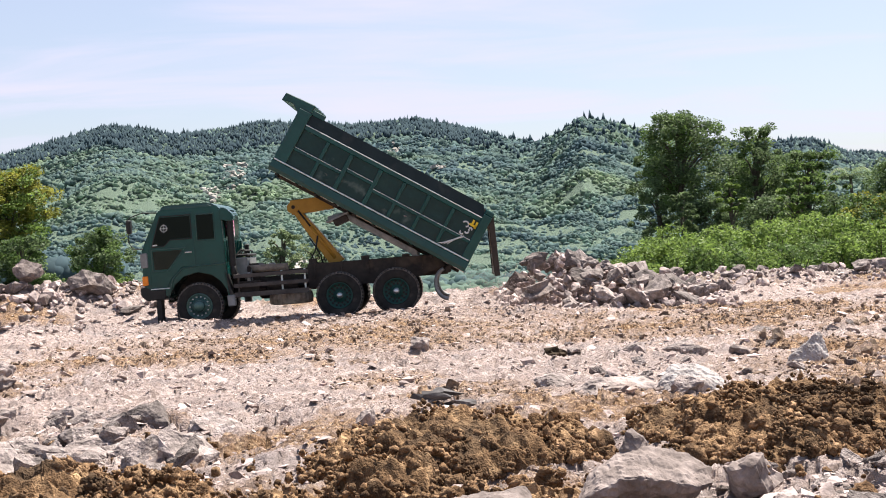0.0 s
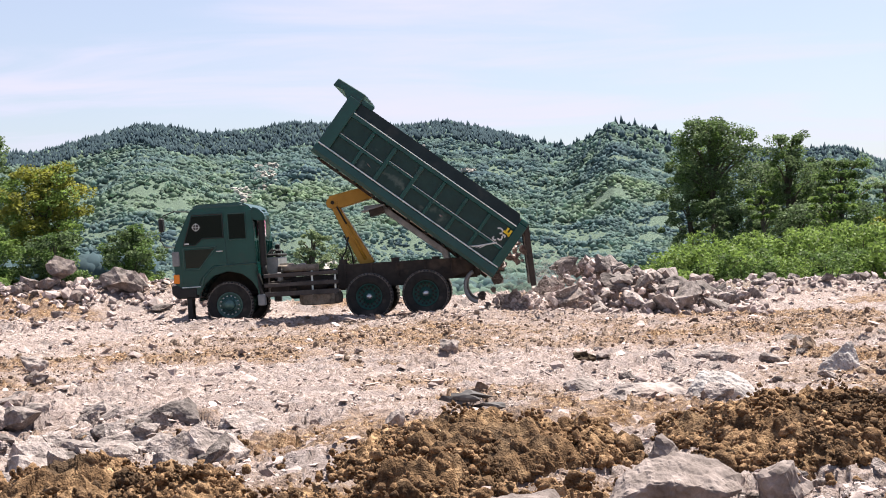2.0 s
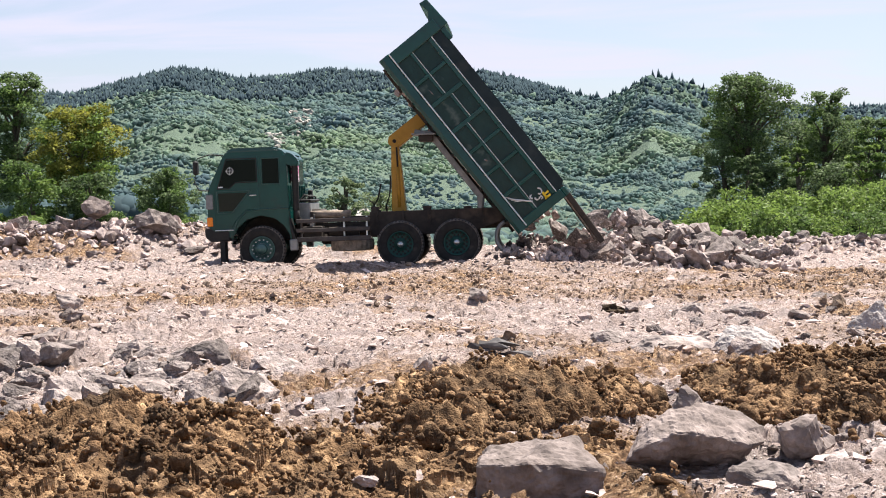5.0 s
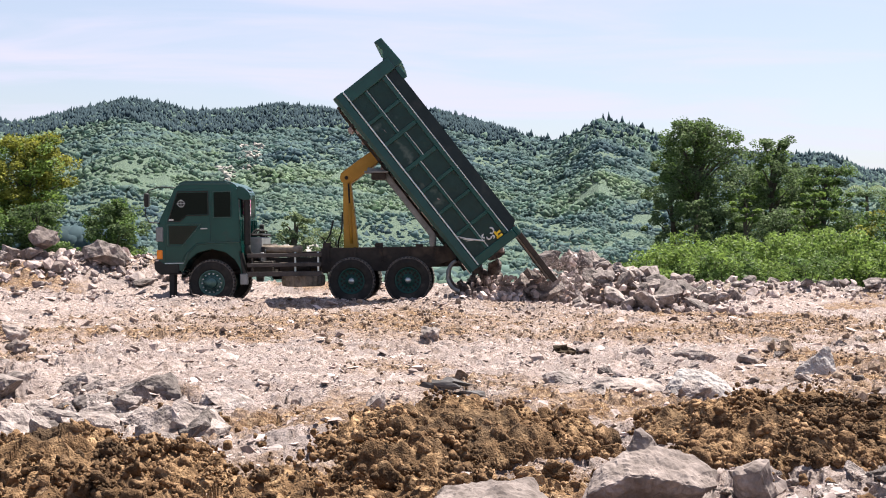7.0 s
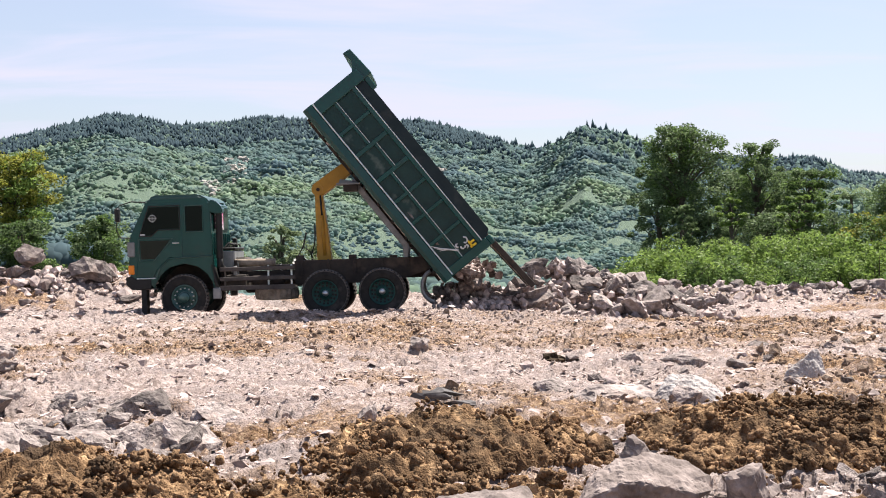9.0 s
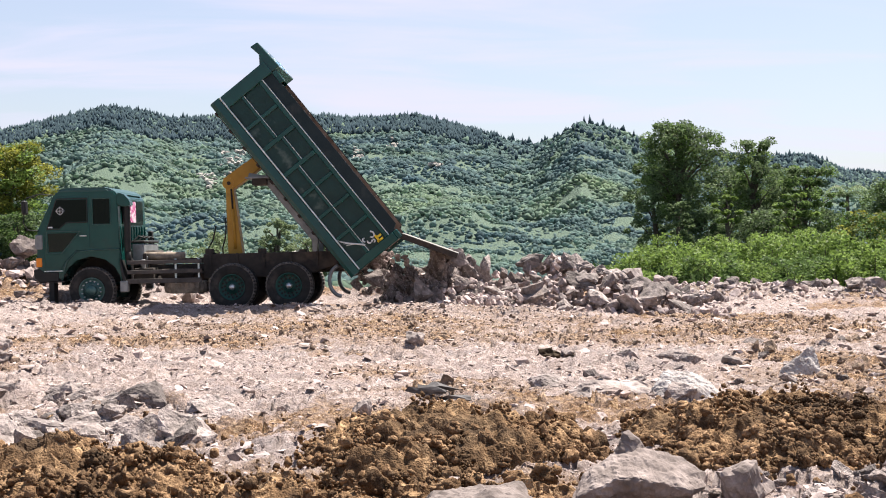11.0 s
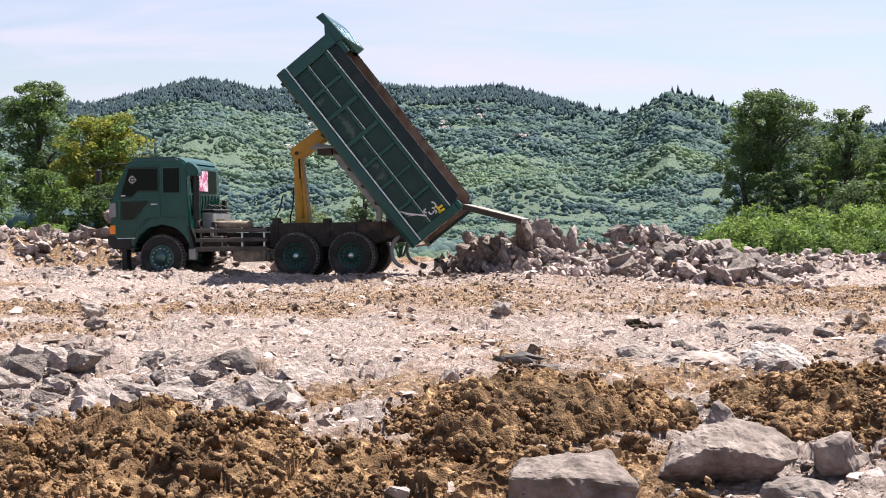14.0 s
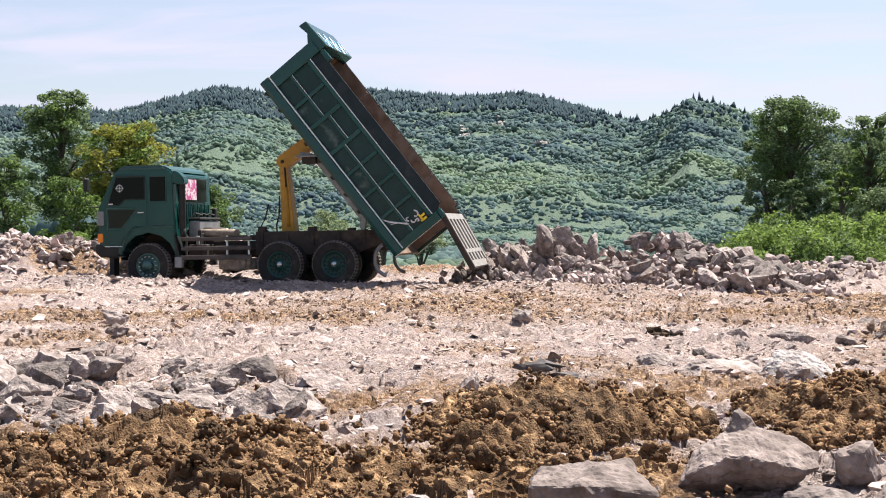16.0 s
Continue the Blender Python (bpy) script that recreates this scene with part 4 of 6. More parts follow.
    part("tail_beam", box(-1.92, -1.80, -0.85, 0.85, 0.86, 1.02, 0.01), CHASSIS, truck)


build_chassis()


def build_bed():
    """The tipping bed: x forward from its hinge, z up from its floor line."""
    bed = part("bed", box(-0.64, 4.38, -1.10, 1.10, 0.02, 0.10, 0.01), RUST, truck, "dark green ribbed steel tipping bed")
    for s in (1, -1):
        def span(a, b):
            return tuple(sorted((a * s, b * s)))
        skin = part("side_wall", box(-0.60, 4.38, *span(1.10, 1.13), 0.10, 1.28), PAINT_PANEL, bed, "patched dark green side wall")
        # inner skin of bare worn steel
        part("side_lining", box(-0.58, 4.34, *span(1.08, 1.096), 0.10, 1.50), RUST, bed, "worn brown steel lining")
        bottom = bmesh.new()
        ring = [(1.10, 0.0), (1.20, 0.02), (1.235, 0.10), (1.225, 0.25), (1.13, 0.30), (1.10, 0.30)]
        ends = [[bottom.verts.new((x, y * s, z)) for y, z in ring] for x in (-0.66, 4.42)]
        for k in range(len(ring)):
            bottom.faces.new((ends[0][k], ends[0][(k + 1) % 6], ends[1][(k + 1) % 6], ends[1][k]))
        bottom.faces.new(ends[0])
        bottom.faces.new(ends[1])
        bmesh.ops.recalc_face_normals(bottom, faces=bottom.faces)
        part("bottom_rail", bottom, PAINT, bed, "heavy green bottom rail")
        # a pale bar stands in for the highlight along the bottom rail
        part("edge_highlight", tube([(-0.62, 1.205 * s, 0.288), (4.40, 1.205 * s, 0.288)], 0.019, 6), EDGE, bed, "pale line added as a highlight along the rail")
        part("front_post", box(4.10, 4.41, *span(1.10, 1.215), 0.30, 1.58, 0.015), PAINT, bed, "wide green corner post")
        part("rear_post", box(-0.655, -0.44, *span(1.10, 1.215), 0.25, 1.40, 0.015), PAINT, bed)
        part("top_rail", box(-0.44, 4.10, *span(1.13, 1.20), 1.19, 1.30, 0.012), PAINT, bed)
        # likewise a painted highlight on the top rail
        part("top_highlight", tube([(-0.44, 1.20 * s, 1.30), (4.10, 1.20 * s, 1.30)], 0.012, 6), EDGE, bed)
        for x0, x1, z in ((2.90, 4.10, 0.70), (2.14, 2.80, 0.82), (-0.44, 2.06, 0.68)):
            part("mid_rail", box(x0, x1, *span(1.13, 1.185), z - 0.04, z + 0.04, 0.01), PAINT, bed)
            # and a thinner painted highlight on each middle rail
            part("mid_highlight", tube([(x0, 1.185 * s, z + 0.04), (x1, 1.185 * s, z + 0.04)], 0.008, 6), EDGE, bed)
        for x in (3.46, 2.85, 2.10, 1.48, 0.85, 0.22):
            w = 0.045 if x not in (2.85, 2.10) else 0.055
            part("rib", box(x - w, x + w, *span(1.13, 1.19), 0.30, 1.19, 0.01), PAINT, bed)
        # upper board leans in a little
        board = bmesh.new()
        q = [(1.13, 1.30), (1.165, 1.30), (1.10, 1.585), (1.065, 1.585)]
        ends = [[board.verts.new((x + (0.18 if z > 1.4 and x < 0 else 0), y * s, z)) for y, z in q] for x in (-0.52, 4.12)]
        for k in range(4):
            board.faces.new((ends[0][k], ends[0][(k + 1) % 4], ends[1][(k + 1) % 4], ends[1][k]))
        board.faces.new(ends[0])
        board.faces.new(ends[1])
        bmesh.ops.recalc_face_normals(board, faces=board.faces)
        part("upper_board", board, BOARD, bed, "dull near-black upper board")
        inner = bmesh.new()
        q = [(1.055, 1.31), (1.062, 1.31), (1.058, 1.57), (1.050, 1.57)]
        ends = [[inner.verts.new((x, y * s, z)) for y, z in q] for x in (-0.35, 4.1)]
        for k in range(4):
            inner.faces.new((ends[0][k], ends[0][(k + 1) % 4], ends[1][(k + 1) % 4], ends[1][k]))
        bmesh.ops.recalc_face_normals(inner, faces=inner.faces)
        part("board_lining", inner, RUST, bed)
        for x in (0.6, 1.9, 3.2):
            part("lining_seam", box(x - 0.03, x + 0.03, *span(1.03, 1.08), 0.20, 1.56, 0.005), RUST, bed)
        part("gate_lug", box(-0.66, -0.44, *span(1.08, 1.20), 1.40, 1.52, 0.02), PAINT, bed)
        # under-frame beam with its foot
        part("under_beam", prism([(2.76, -0.34), (2.70, -0.42), (2.35, -0.20), (0.62, -0.20), (0.30, -0.42), (0.20, -0.40), (0.55, -0.06), (2.45, -0.06)], *span(0.52, 0.60), 0.008), GREY_STEEL, bed, "grey steel lever beam under the bed")
        part("floor_beam", box(-0.55, 4.25, *span(0.34, 0.44), -0.08, 0.02, 0.008), CHASSIS, bed)
    for k in range(10):
        part("floor_rib", box(-0.35 + 0.5 * k, -0.27 + 0.5 * k, -1.10, 1.10, -0.05, 0.018, 0.006), CHASSIS, bed)
    part("front_wall", box(4.30, 4.38, -1.10, 1.10, 0.10, 1.60, 0.01), PAINT, bed)
    part("front_lining", box(4.28, 4.297, -1.08, 1.08, 0.10, 1.55), RUST, bed)
    tray = Matrix.Translation((2.62, 0, -0.36)) @ Matrix.Rotation(radians(52), 4, "Y")
    part("step_plate", box(-0.42, 0.14, 0.20, 0.80, -0.02, 0.02, 0.008, tray), GREY_STEEL, bed, "grey step plate under the bed")
    part("step_tray", box(-0.36, -0.02, 0.24, 0.76, -0.17, -0.022, 0.01, tray), CHASSIS, bed)
    # visor over the cab
    visor = prism([(4.12, 1.58), (4.12, 1.79), (4.86, 1.75), (4.88, 1.55), (4.62, 1.60), (4.40, 1.44), (4.30, 1.44)], -1.14, 1.14, 0.015)
    part("visor", visor, PAINT, bed, "green steel visor at the front of the bed")
    part("visor_hook", box(3.80, 4.12, 1.00, 1.12, 1.56, 1.68, 0.01), PAINT, bed)
    # sweeping stickers on the visor's top, unreadable strokes
    rnd = random.Random(4)
    for k in range(16):
        y = -0.95 + 0.12 * k
        x = 4.35 + 0.12 * math.sin(k * 1.3)
        z0 = 1.79 - (x - 4.12) * 0.054
        m = Matrix.Translation((x, y, z0 + 0.004)) @ Matrix.Rotation(rnd.uniform(-0.6, 0.6), 4, "Z")
        part("visor_sticker", box(-0.15, 0.15, -0.03, 0.03, -0.003, 0.003, m=m), BLUE if k % 3 else WHITE, bed)
    # white and yellow ornament at the rear of the near wall
    curl = []
    for k, (x, z, r, turn, length) in enumerate(((-0.20, 0.98, 0.10, 0.4, 4.6), (-0.26, 0.86, 0.08, 2.0, 4.0), (-0.17, 0.80, 0.06, 3.4, 4.4), (-0.34, 0.94, 0.05, 0.2, 4.0))):
        curl.append(tube([(x + r * (1 - 0.12 * j) * math.cos(turn + j * length / 7), 1.19, z + r * (1 - 0.12 * j) * math.sin(turn + j * length / 7)) for j in range(7)], 0.020, 5))
    for k in range(4):
        curl.append(tube([(-0.28 + 0.02 * k, 1.19, 0.74 - 0.02 * k), (-0.12 + 0.05 * k, 1.19, 0.58 - 0.05 * k), (-0.02 + 0.07 * k, 1.19, 0.40 - 0.03 * k)], [0.020, 0.015, 0.006], 5))
    part("ornament", join(*curl), WHITE, bed, "white scroll sticker")
    part("ornament_mark", join(box(-0.43, -0.25, 1.185, 1.192, 1.02, 1.07), box(-0.43, -0.38, 1.185, 1.192, 1.0, 1.16), box(-0.34, -0.29, 1.185, 1.192, 1.05, 1.17)), DECAL_YELLOW, bed, "yellow sticker")
    return bed


bed = build_bed()


def build_tailgate():
    """Hangs from its upper edge: local z runs up to the hinge, outer face to the rear (-x)."""
    gate = part("tailgate", join(box(-0.05, 0.05, -1.10, 1.10, -0.16, 0.0, 0.01), box(-0.05, 0.05, -1.10, 1.10, -1.40, -1.22, 0.01), box(-0.05, 0.05, -1.10, 1.10, -1.03, -0.93, 0.01)), TAIL, truck, "pale scuffed slotted steel tailgate")
    n = 6
    for k in range(n):
        y = -1.05 + 2.1 * k / (n - 1)
        part("gate_bar", box(-0.055, 0.045, y - 0.075, y + 0.075, -1.24, -0.14, 0.01), TAIL, gate)
    part("gate_skin", box(0.03, 0.045, -1.08, 1.08, -1.38, -0.02), RUST, gate, "brown inner plate")
    for s in (1, -1):
        part("gate_side", box(-0.06, 0.07, *sorted((1.10 * s, 1.17 * s)), -1.42, 0.04, 0.01), CHASSIS, gate)
    return gate


tailgate = build_tailgate()


def build_arm(name, length, w0, w1, label):
    """A box arm that points along local z."""
    bm = bmesh.new()
    for s in (1,):
        ring = [[bm.verts.new((sx * w, sy * 0.16, z)) for sx, sy in ((-1, -1), (1, -1), (1, 1), (-1, 1))] for w, z in ((w0, -0.05), ((w0 + w1) / 2 * 1.05, length * 0.5), (w1, length + 0.06))]
        for a, b in zip(ring, ring[1:]):
            for j in range(4):
                bm.faces.new((a[j], a[(j + 1) % 4], b[(j + 1) % 4], b[j]))
        bm.faces.new(ring[0][::-1])
        bm.faces.new(ring[-1])
    bmesh.ops.recalc_face_normals(bm, faces=bm.faces)
    arm = part(name, soften(bm, 0.012), YELLOW, truck, label)
    part("arm_pin", tube([(0, -0.20, length), (0, 0.20, length)], 0.045, 12), CHASSIS, arm)
    return arm


LOWER, UPPER = 1.66, 0.89
lower_arm = build_arm("hoist_arm", LOWER, 0.170, 0.078, "worn yellow hydraulic hoist arm")
part("oil_hose", tube([(0.30, 0.10, 0.0), (0.29, 0.14, 0.16), (0.20, 0.17, 0.38), (0.165, 0.17, 0.62), (0.15, 0.17, 0.86)], 0.018, 8), BLACK, lower_arm, "black rubber oil hose", True)
part("ram_barrel", tube([(-0.02, 0.165, 0.10), (-0.035, 0.165, 1.05)], 0.040, 12), YELLOW, lower_arm, "", True)
part("ram_rod", tube([(-0.035, 0.165, 1.05), (-0.04, 0.165, 1.52)], 0.022, 10), BLACK, lower_arm, "", True)
part("elbow_plate", lathe([(0.01, -0.175), (0.135, -0.175), (0.135, 0.175), (0.01, 0.175)], 22), YELLOW, lower_arm).location = (0.02, 0, LOWER)
upper_arm = build_arm("hoist_link", UPPER, 0.15, 0.17, "worn yellow hoist link under the bed")

# seconds, x, y, turn, height, pitch of the truck
TRUCK = ((0.0, -1.129, 30.10, 1.9, 0.08, -2.1), (7.7, -1.135, 30.08, 1.8, 0.08, -2.0), (8.0, -1.171, 30.06, 1.6, 0.08, -1.95), (8.5, -1.215, 29.97, 1.6, 0.079, -1.9),
         (9.0, -1.45, 29.95, 1.7, 0.075, -1.92), (9.5, -1.86, 29.945, 1.9, 0.072, -1.95), (10.0, -2.40, 29.94, 2.1, 0.067, -2.0), (10.4, -2.86, 29.935, 2.3, 0.063, -2.0),
         (10.8, -3.279, 29.933, 2.6, 0.060, -2.0), (11.0, -3.450, 29.927, 3.0, 0.057, -2.0),
         (11.5, -3.764, 29.93, 3.9, 0.062, -1.7), (12.0, -3.916, 29.91, 4.55, 0.066, -1.5), (12.5, -3.930, 29.91, 5.1, 0.062, -1.55), (13.0, -3.940, 29.91, 5.8, 0.057, -1.6),
         (13.5, -3.941, 29.905, 5.87, 0.057, -1.53), (14.0, -3.950, 29.895, 5.91, 0.056, -1.53), (14.5, -3.993, 29.86, 6.0, 0.049, -1.5), (15.0, -4.143, 29.82, 6.6, 0.041, -1.5),
         (15.5, -4.423, 29.785, 7.2, 0.034, -1.5), (16.0, -4.761, 29.777, 7.4, 0.031, -1.5))
# seconds, degrees by which the bed is raised
TILT = ((0.0, 32.3), (0.5, 34.1), (1.0, 35.6), (1.5, 36.9), (2.0, 38.6), (2.5, 40.4), (3.0, 42.5), (3.6, 45.4), (4.4, 50.2), (5.0, 53.2), (5.5, 53.8), (6.0, 53.1),
        (6.5, 52.8), (7.5, 52.6), (8.5, 52.4), (11.0, 52.2), (14.0, 52.3), (16.0, 52.1))
# seconds, degrees by which the tailgate swings out from hanging
GATE = ((0.0, 2), (1.5, 2), (2.0, 4), (2.5, 11), (3.0, 15), (4.0, 25), (5.3, 37), (8.0, 36), (8.7, 37), (9.5, 48), (10.3, 60), (10.8, 67), (11.2, 71), (11.6, 75), (14.6, 75), (14.9, 71),
        (15.0, 64), (15.1, 53), (15.2, 39), (15.3, 26), (15.4, 22), (15.5, 24), (15.7, 26), (16.0, 29))
HINGE = Vector((-1.663, 0, 1.189))
GATE_HINGE = Vector((-0.58, 0, 1.47))
PIVOT = Vector((0.75, 0, 1.30))
LINK_FOOT = Vector((2.90, 0, -0.02))


def track(rows, t, k=1):
    return float(np.interp(t, [r[0] for r in rows], [r[k] for r in rows]))


def truck_pose(t):
    x, y, turn, z, pitch = (track(TRUCK, t, k) for k in range(1, 6))
    return Matrix.Translation((x, y, z)) @ Matrix.Rotation(radians(180 - turn), 4, "Z") @ Matrix.Rotation(radians(-pitch), 4, "Y")


def bed_pose(t):
    return Matrix.Translation(HINGE) @ Matrix.Rotation(radians(-track(TILT, t)), 4, "Y")


def gate_pose(t):
    return Matrix.Translation(bed_pose(t) @ GATE_HINGE) @ Matrix.Rotation(radians(track(GATE, t)), 4, "Y")


def pointing(a, b):
    d = b - a
    return Matrix.Translation(a) @ Matrix.Rotation(math.atan2(d.x, d.z), 4, "Y")


def elbow(t):
    """Where the two hoist arms meet: on the forward side of the line between their ends."""
    foot = bed_pose(t) @ LINK_FOOT
    d = foot - PIVOT
    along = (LOWER ** 2 - UPPER ** 2 + d.length_squared) / (2 * d.length)
    up = math.sqrt(max(0.0, LOWER ** 2 - along ** 2))
    w = d.normalized()
    side = Vector((w.z, 0, -w.x))
    side = side if side.x > 0 else -side
    return PIVOT + w * along + side * up


STEPS = sorted({round(0.25 * k, 2) for k in range(65)} | {15.1, 15.2, 15.3, 15.4, 10.8})


# ---- loose stones and soil ----
def rock_mesh(name, seed, size, mat, flat=0.7, detail=0):
    """One broken stone of size (x, y, z); detail > 0 adds uneven faces and chipped edges."""
    v, f = hull_shape(seed, flat, 12 + seed % 6)
    bm = bmesh.new()
    vs = [bm.verts.new(p) for p in v]
    for t in f:
        bm.faces.new([vs[k] for k in t])
    if detail:
        soften(bm, 0.02)
        bmesh.ops.triangulate(bm, faces=bm.faces)
        for _ in range(detail):
            bmesh.ops.subdivide_edges(bm, edges=[e for e in bm.edges if e.calc_length() > 0.05], cuts=1)
            bmesh.ops.triangulate(bm, faces=bm.faces)
        off = Vector((seed * 1.7, seed * 0.9, 3.0))
        bm.normal_update()
        for w in bm.verts:
            w.co += w.normal * ((0.085 if detail > 2 else 0.045) * noise.noise(w.co * 3 + off) + 0.045 * noise.noise(w.co * 8 + off) + 0.018 * noise.noise(w.co * 21 + off))
    lo = [min(w.co[k] for w in bm.verts) for k in range(3)]
    hi = [max(w.co[k] for w in bm.verts) for k in range(3)]
    for w in bm.verts:
        w.co = Vector([((w.co[k] - lo[k]) / (hi[k] - lo[k]) - 0.5) * size[k] for k in range(3)])
    me = bpy.data.meshes.new(name)
    bm.to_mesh(me)
    bm.free()
    me.materials.append(mat)
    return me


ROCK_MESHES = [rock_mesh("rock", 100 + k, (1.0, random.Random(k).uniform(0.65, 0.95), random.Random(k + 50).uniform(0.32, 0.78)), STONE_ONE, 0.7, 2) for k in range(14)]


def lay(name, me, x, y, z, size, turn, tip, label, category, group=""):
    ob = new(name, me)
    ob.matrix_world = Matrix.Translation((x, y, z)) @ Euler((tip[0], tip[1], turn)).to_matrix().to_4x4() @ Matrix.Diagonal((size, size, size, 1))
    return tagged(ob, label, category, group)


def cut_stone(name, corners, x, y, z, seed, label, category="boulder", mat=GREY_STONE):
    """A boulder from its corners, with chipped edges and uneven faces."""
    bm = bmesh.new()
    for c in corners:
        bm.verts.new(c)
    out = bmesh.ops.convex_hull(bm, input=bm.verts)
    bmesh.ops.delete(bm, geom=[g for g in out["geom_interior"] if isinstance(g, bmesh.types.BMVert)], context="VERTS")
    bmesh.ops.dissolve_limit(bm, angle_limit=0.12, verts=bm.verts, edges=bm.edges)
    soften(bm, 0.012, 1)
    bmesh.ops.triangulate(bm, faces=bm.faces)
    for _ in range(5):
        bmesh.ops.subdivide_edges(bm, edges=[e for e in bm.edges if e.calc_length() > 0.03], cuts=1)
        bmesh.ops.triangulate(bm, faces=bm.faces)
    off = Vector((seed * 1.7, seed * 0.9, 3.0))
    bm.normal_update()
    for w in bm.verts:
        p = w.co
        w.co = p + w.normal * (0.022 * noise.noise(p * 5 + off) + 0.016 * noise.noise(p * 11 + off) + 0.010 * noise.noise(p * 28 + off) + 0.006 * noise.noise(p * 60 + off))
    me = bpy.data.meshes.new(name)
    bm.to_mesh(me)
    bm.free()
    me.materials.append(mat)
    return lay(name, me, x, y, z, 1.0, 0.0, (0, 0), label, category)


def boulders():
    # a boulder with a lit sloping top and an overhanging front
    cut_stone("boulder", ((-0.35, -0.22, 0.11), (-0.13, -0.30, 0.22), (0.12, -0.33, 0.20), (0.31, -0.27, 0.13), (0.43, -0.16, 0.13), (0.47, -0.02, 0.21),
                          (0.32, 0.06, 0.29), (0.09, 0.14, 0.35), (-0.11, 0.08, 0.31), (-0.32, -0.02, 0.17), (-0.43, -0.22, 0.02), (-0.26, -0.02, -0.10),
                          (0.28, 0.04, -0.08), (-0.24, 0.40, 0.0), (0.28, 0.42, 0.05), (0.0, 0.36, 0.22)),
              1.32, 7.76, 0.0, 4, "large angular pinkish-grey boulder leaning on soil")
    cut_stone("stone", ((-0.09, -0.05, -0.06), (0.13, -0.07, -0.08), (-0.08, 0.08, -0.04), (0.14, 0.08, -0.06), (-0.05, 0.0, 0.10), (-0.01, 0.04, 0.105), (0.05, -0.02, 0.04), (0.12, 0.04, -0.01)),
              1.33, 7.86, 0.34, 12, "small pointed grey stone on top of a boulder", "stone")
    cut_stone("boulder", ((-0.37, -0.22, 0.0), (0.34, -0.24, 0.0), (-0.36, 0.24, 0.0), (0.36, 0.2, 0.0), (-0.34, -0.24, 0.33), (-0.05, -0.30, 0.36), (0.36, -0.22, 0.30),
                          (-0.28, 0.22, 0.36), (0.24, 0.22, 0.40), (0.38, 0.05, 0.22), (0.12, -0.02, 0.42), (0.05, -0.27, 0.1)),
              0.36, 7.10, -0.19, 9, "squat flat-topped grey boulder half buried in soil")
    cut_stone("boulder", ((-0.42, -0.25, -0.1), (0.40, -0.28, -0.1), (-0.38, 0.3, -0.1), (0.42, 0.3, -0.1), (-0.36, -0.12, 0.10), (-0.18, 0.02, 0.27), (0.02, -0.04, 0.27), (0.16, 0.1, 0.23),
                          (0.30, -0.08, 0.13), (0.40, -0.12, 0.03), (0.05, -0.26, 0.10), (-0.2, -0.25, 0.10)),
              2.93, 13.75, -0.03, 15, "broad pale slab of stone lying flat", "boulder", PALE_STONE)
    cut_stone("stone", ((-0.28, -0.14, -0.1), (0.24, -0.16, -0.1), (-0.26, 0.16, -0.1), (0.26, 0.14, -0.1), (-0.26, -0.04, 0.06), (-0.10, -0.06, 0.18), (0.10, 0.0, 0.36), (0.17, 0.03, 0.37),
                        (0.22, -0.04, 0.20), (0.27, 0.0, 0.04), (0.08, -0.15, 0.02)),
              4.98, 16.2, -0.04, 18, "pointed pale pink stone standing in rubble", "stone", PALE_STONE)
    rows = (("boulder", 2.0, 13.55, (0.95, 0.70, 0.26), 216, 0.35, (0.05, -0.1), STONE_ONE, "flat pinkish slab beside a paler one", 0.05),
            ("boulder", 1.55, 14.3, (0.70, 0.60, 0.24), 218, 1.0, (0.0, 0.1), STONE_ONE, "flat broken slab of pinkish stone", 0.05),
            ("stone", -0.49, 11.25, (0.20, 0.18, 0.27), 222, 0.4, (0.0, 0.1), STONE_ONE, "small upright pale stone beside brown soil", 0.09),
            ("stone", 4.48, 17.45, (0.46, 0.34, 0.20), 236, 0.1, (0, 0), STONE_ONE, "flat pale stone among rubble", 0.06),
            ("stone", -0.02, 19.4, (0.40, 0.30, 0.22), 240, 0.6, (0.1, 0), STONE_ONE, "pale stone lying on the quarry floor", 0.07),
            ("stone", -6.03, 18.3, (0.40, 0.34, 0.30), 243, 0.2, (0.1, 0.1), STONE_ONE, "grey block of stone on pale rubble", 0.10),
            ("stone", -5.42, 16.5, (0.36, 0.28, 0.22), 247, 0.9, (0, 0), GREY_STONE, "grey stone on pale rubble", 0.08),
            ("boulder", 3.62, 8.05, (0.66, 0.52, 0.40), 252, 0.5, (0.1, 0.15), STONE_ONE, "pinkish boulder at the foot of the soil mound", 0.12),
            ("stone", 1.62, 6.95, (0.46, 0.36, 0.24), 256, 0.2, (0, 0.1), STONE_ONE, "pale stone set in grey gravel", 0.06),
            ("stone", 1.98, 7.6, (0.40, 0.36, 0.32), 261, 1.2, (0.3, 0.1), GREY_STONE, "dusty grey stone heaped in gravel", 0.10),
            ("stone", -0.62, 7.05, (0.16, 0.12, 0.07), 266, 0.1, (0, 0), STONE_ONE, "small flat pale stone on soil", 0.02),
            ("stone", 6.6, 16.8, (0.75, 0.5, 0.34), 270, 0.2, (0, 0.2), STONE_ONE, "long pinkish stone lying in rubble", 0.10),
            ("stone", -5.0, 14.4, (0.42, 0.34, 0.20), 274, 0.7, (0, 0), STONE_ONE, "grey stone on pale rubble", 0.06))
    for name, x, y, size, seed, turn, tip, mat, label, lift in rows:
        me = rock_mesh(name, seed, size, mat, 0.65, 4 if size[0] > 0.6 else 3)
        lay(name, me, x, y, on_ground(x, y) + lift, 1.0, turn, tip, label, "boulder" if name == "boulder" else "stone")
    v, f = ball_shape(77, 3, 0.35, 2.4)
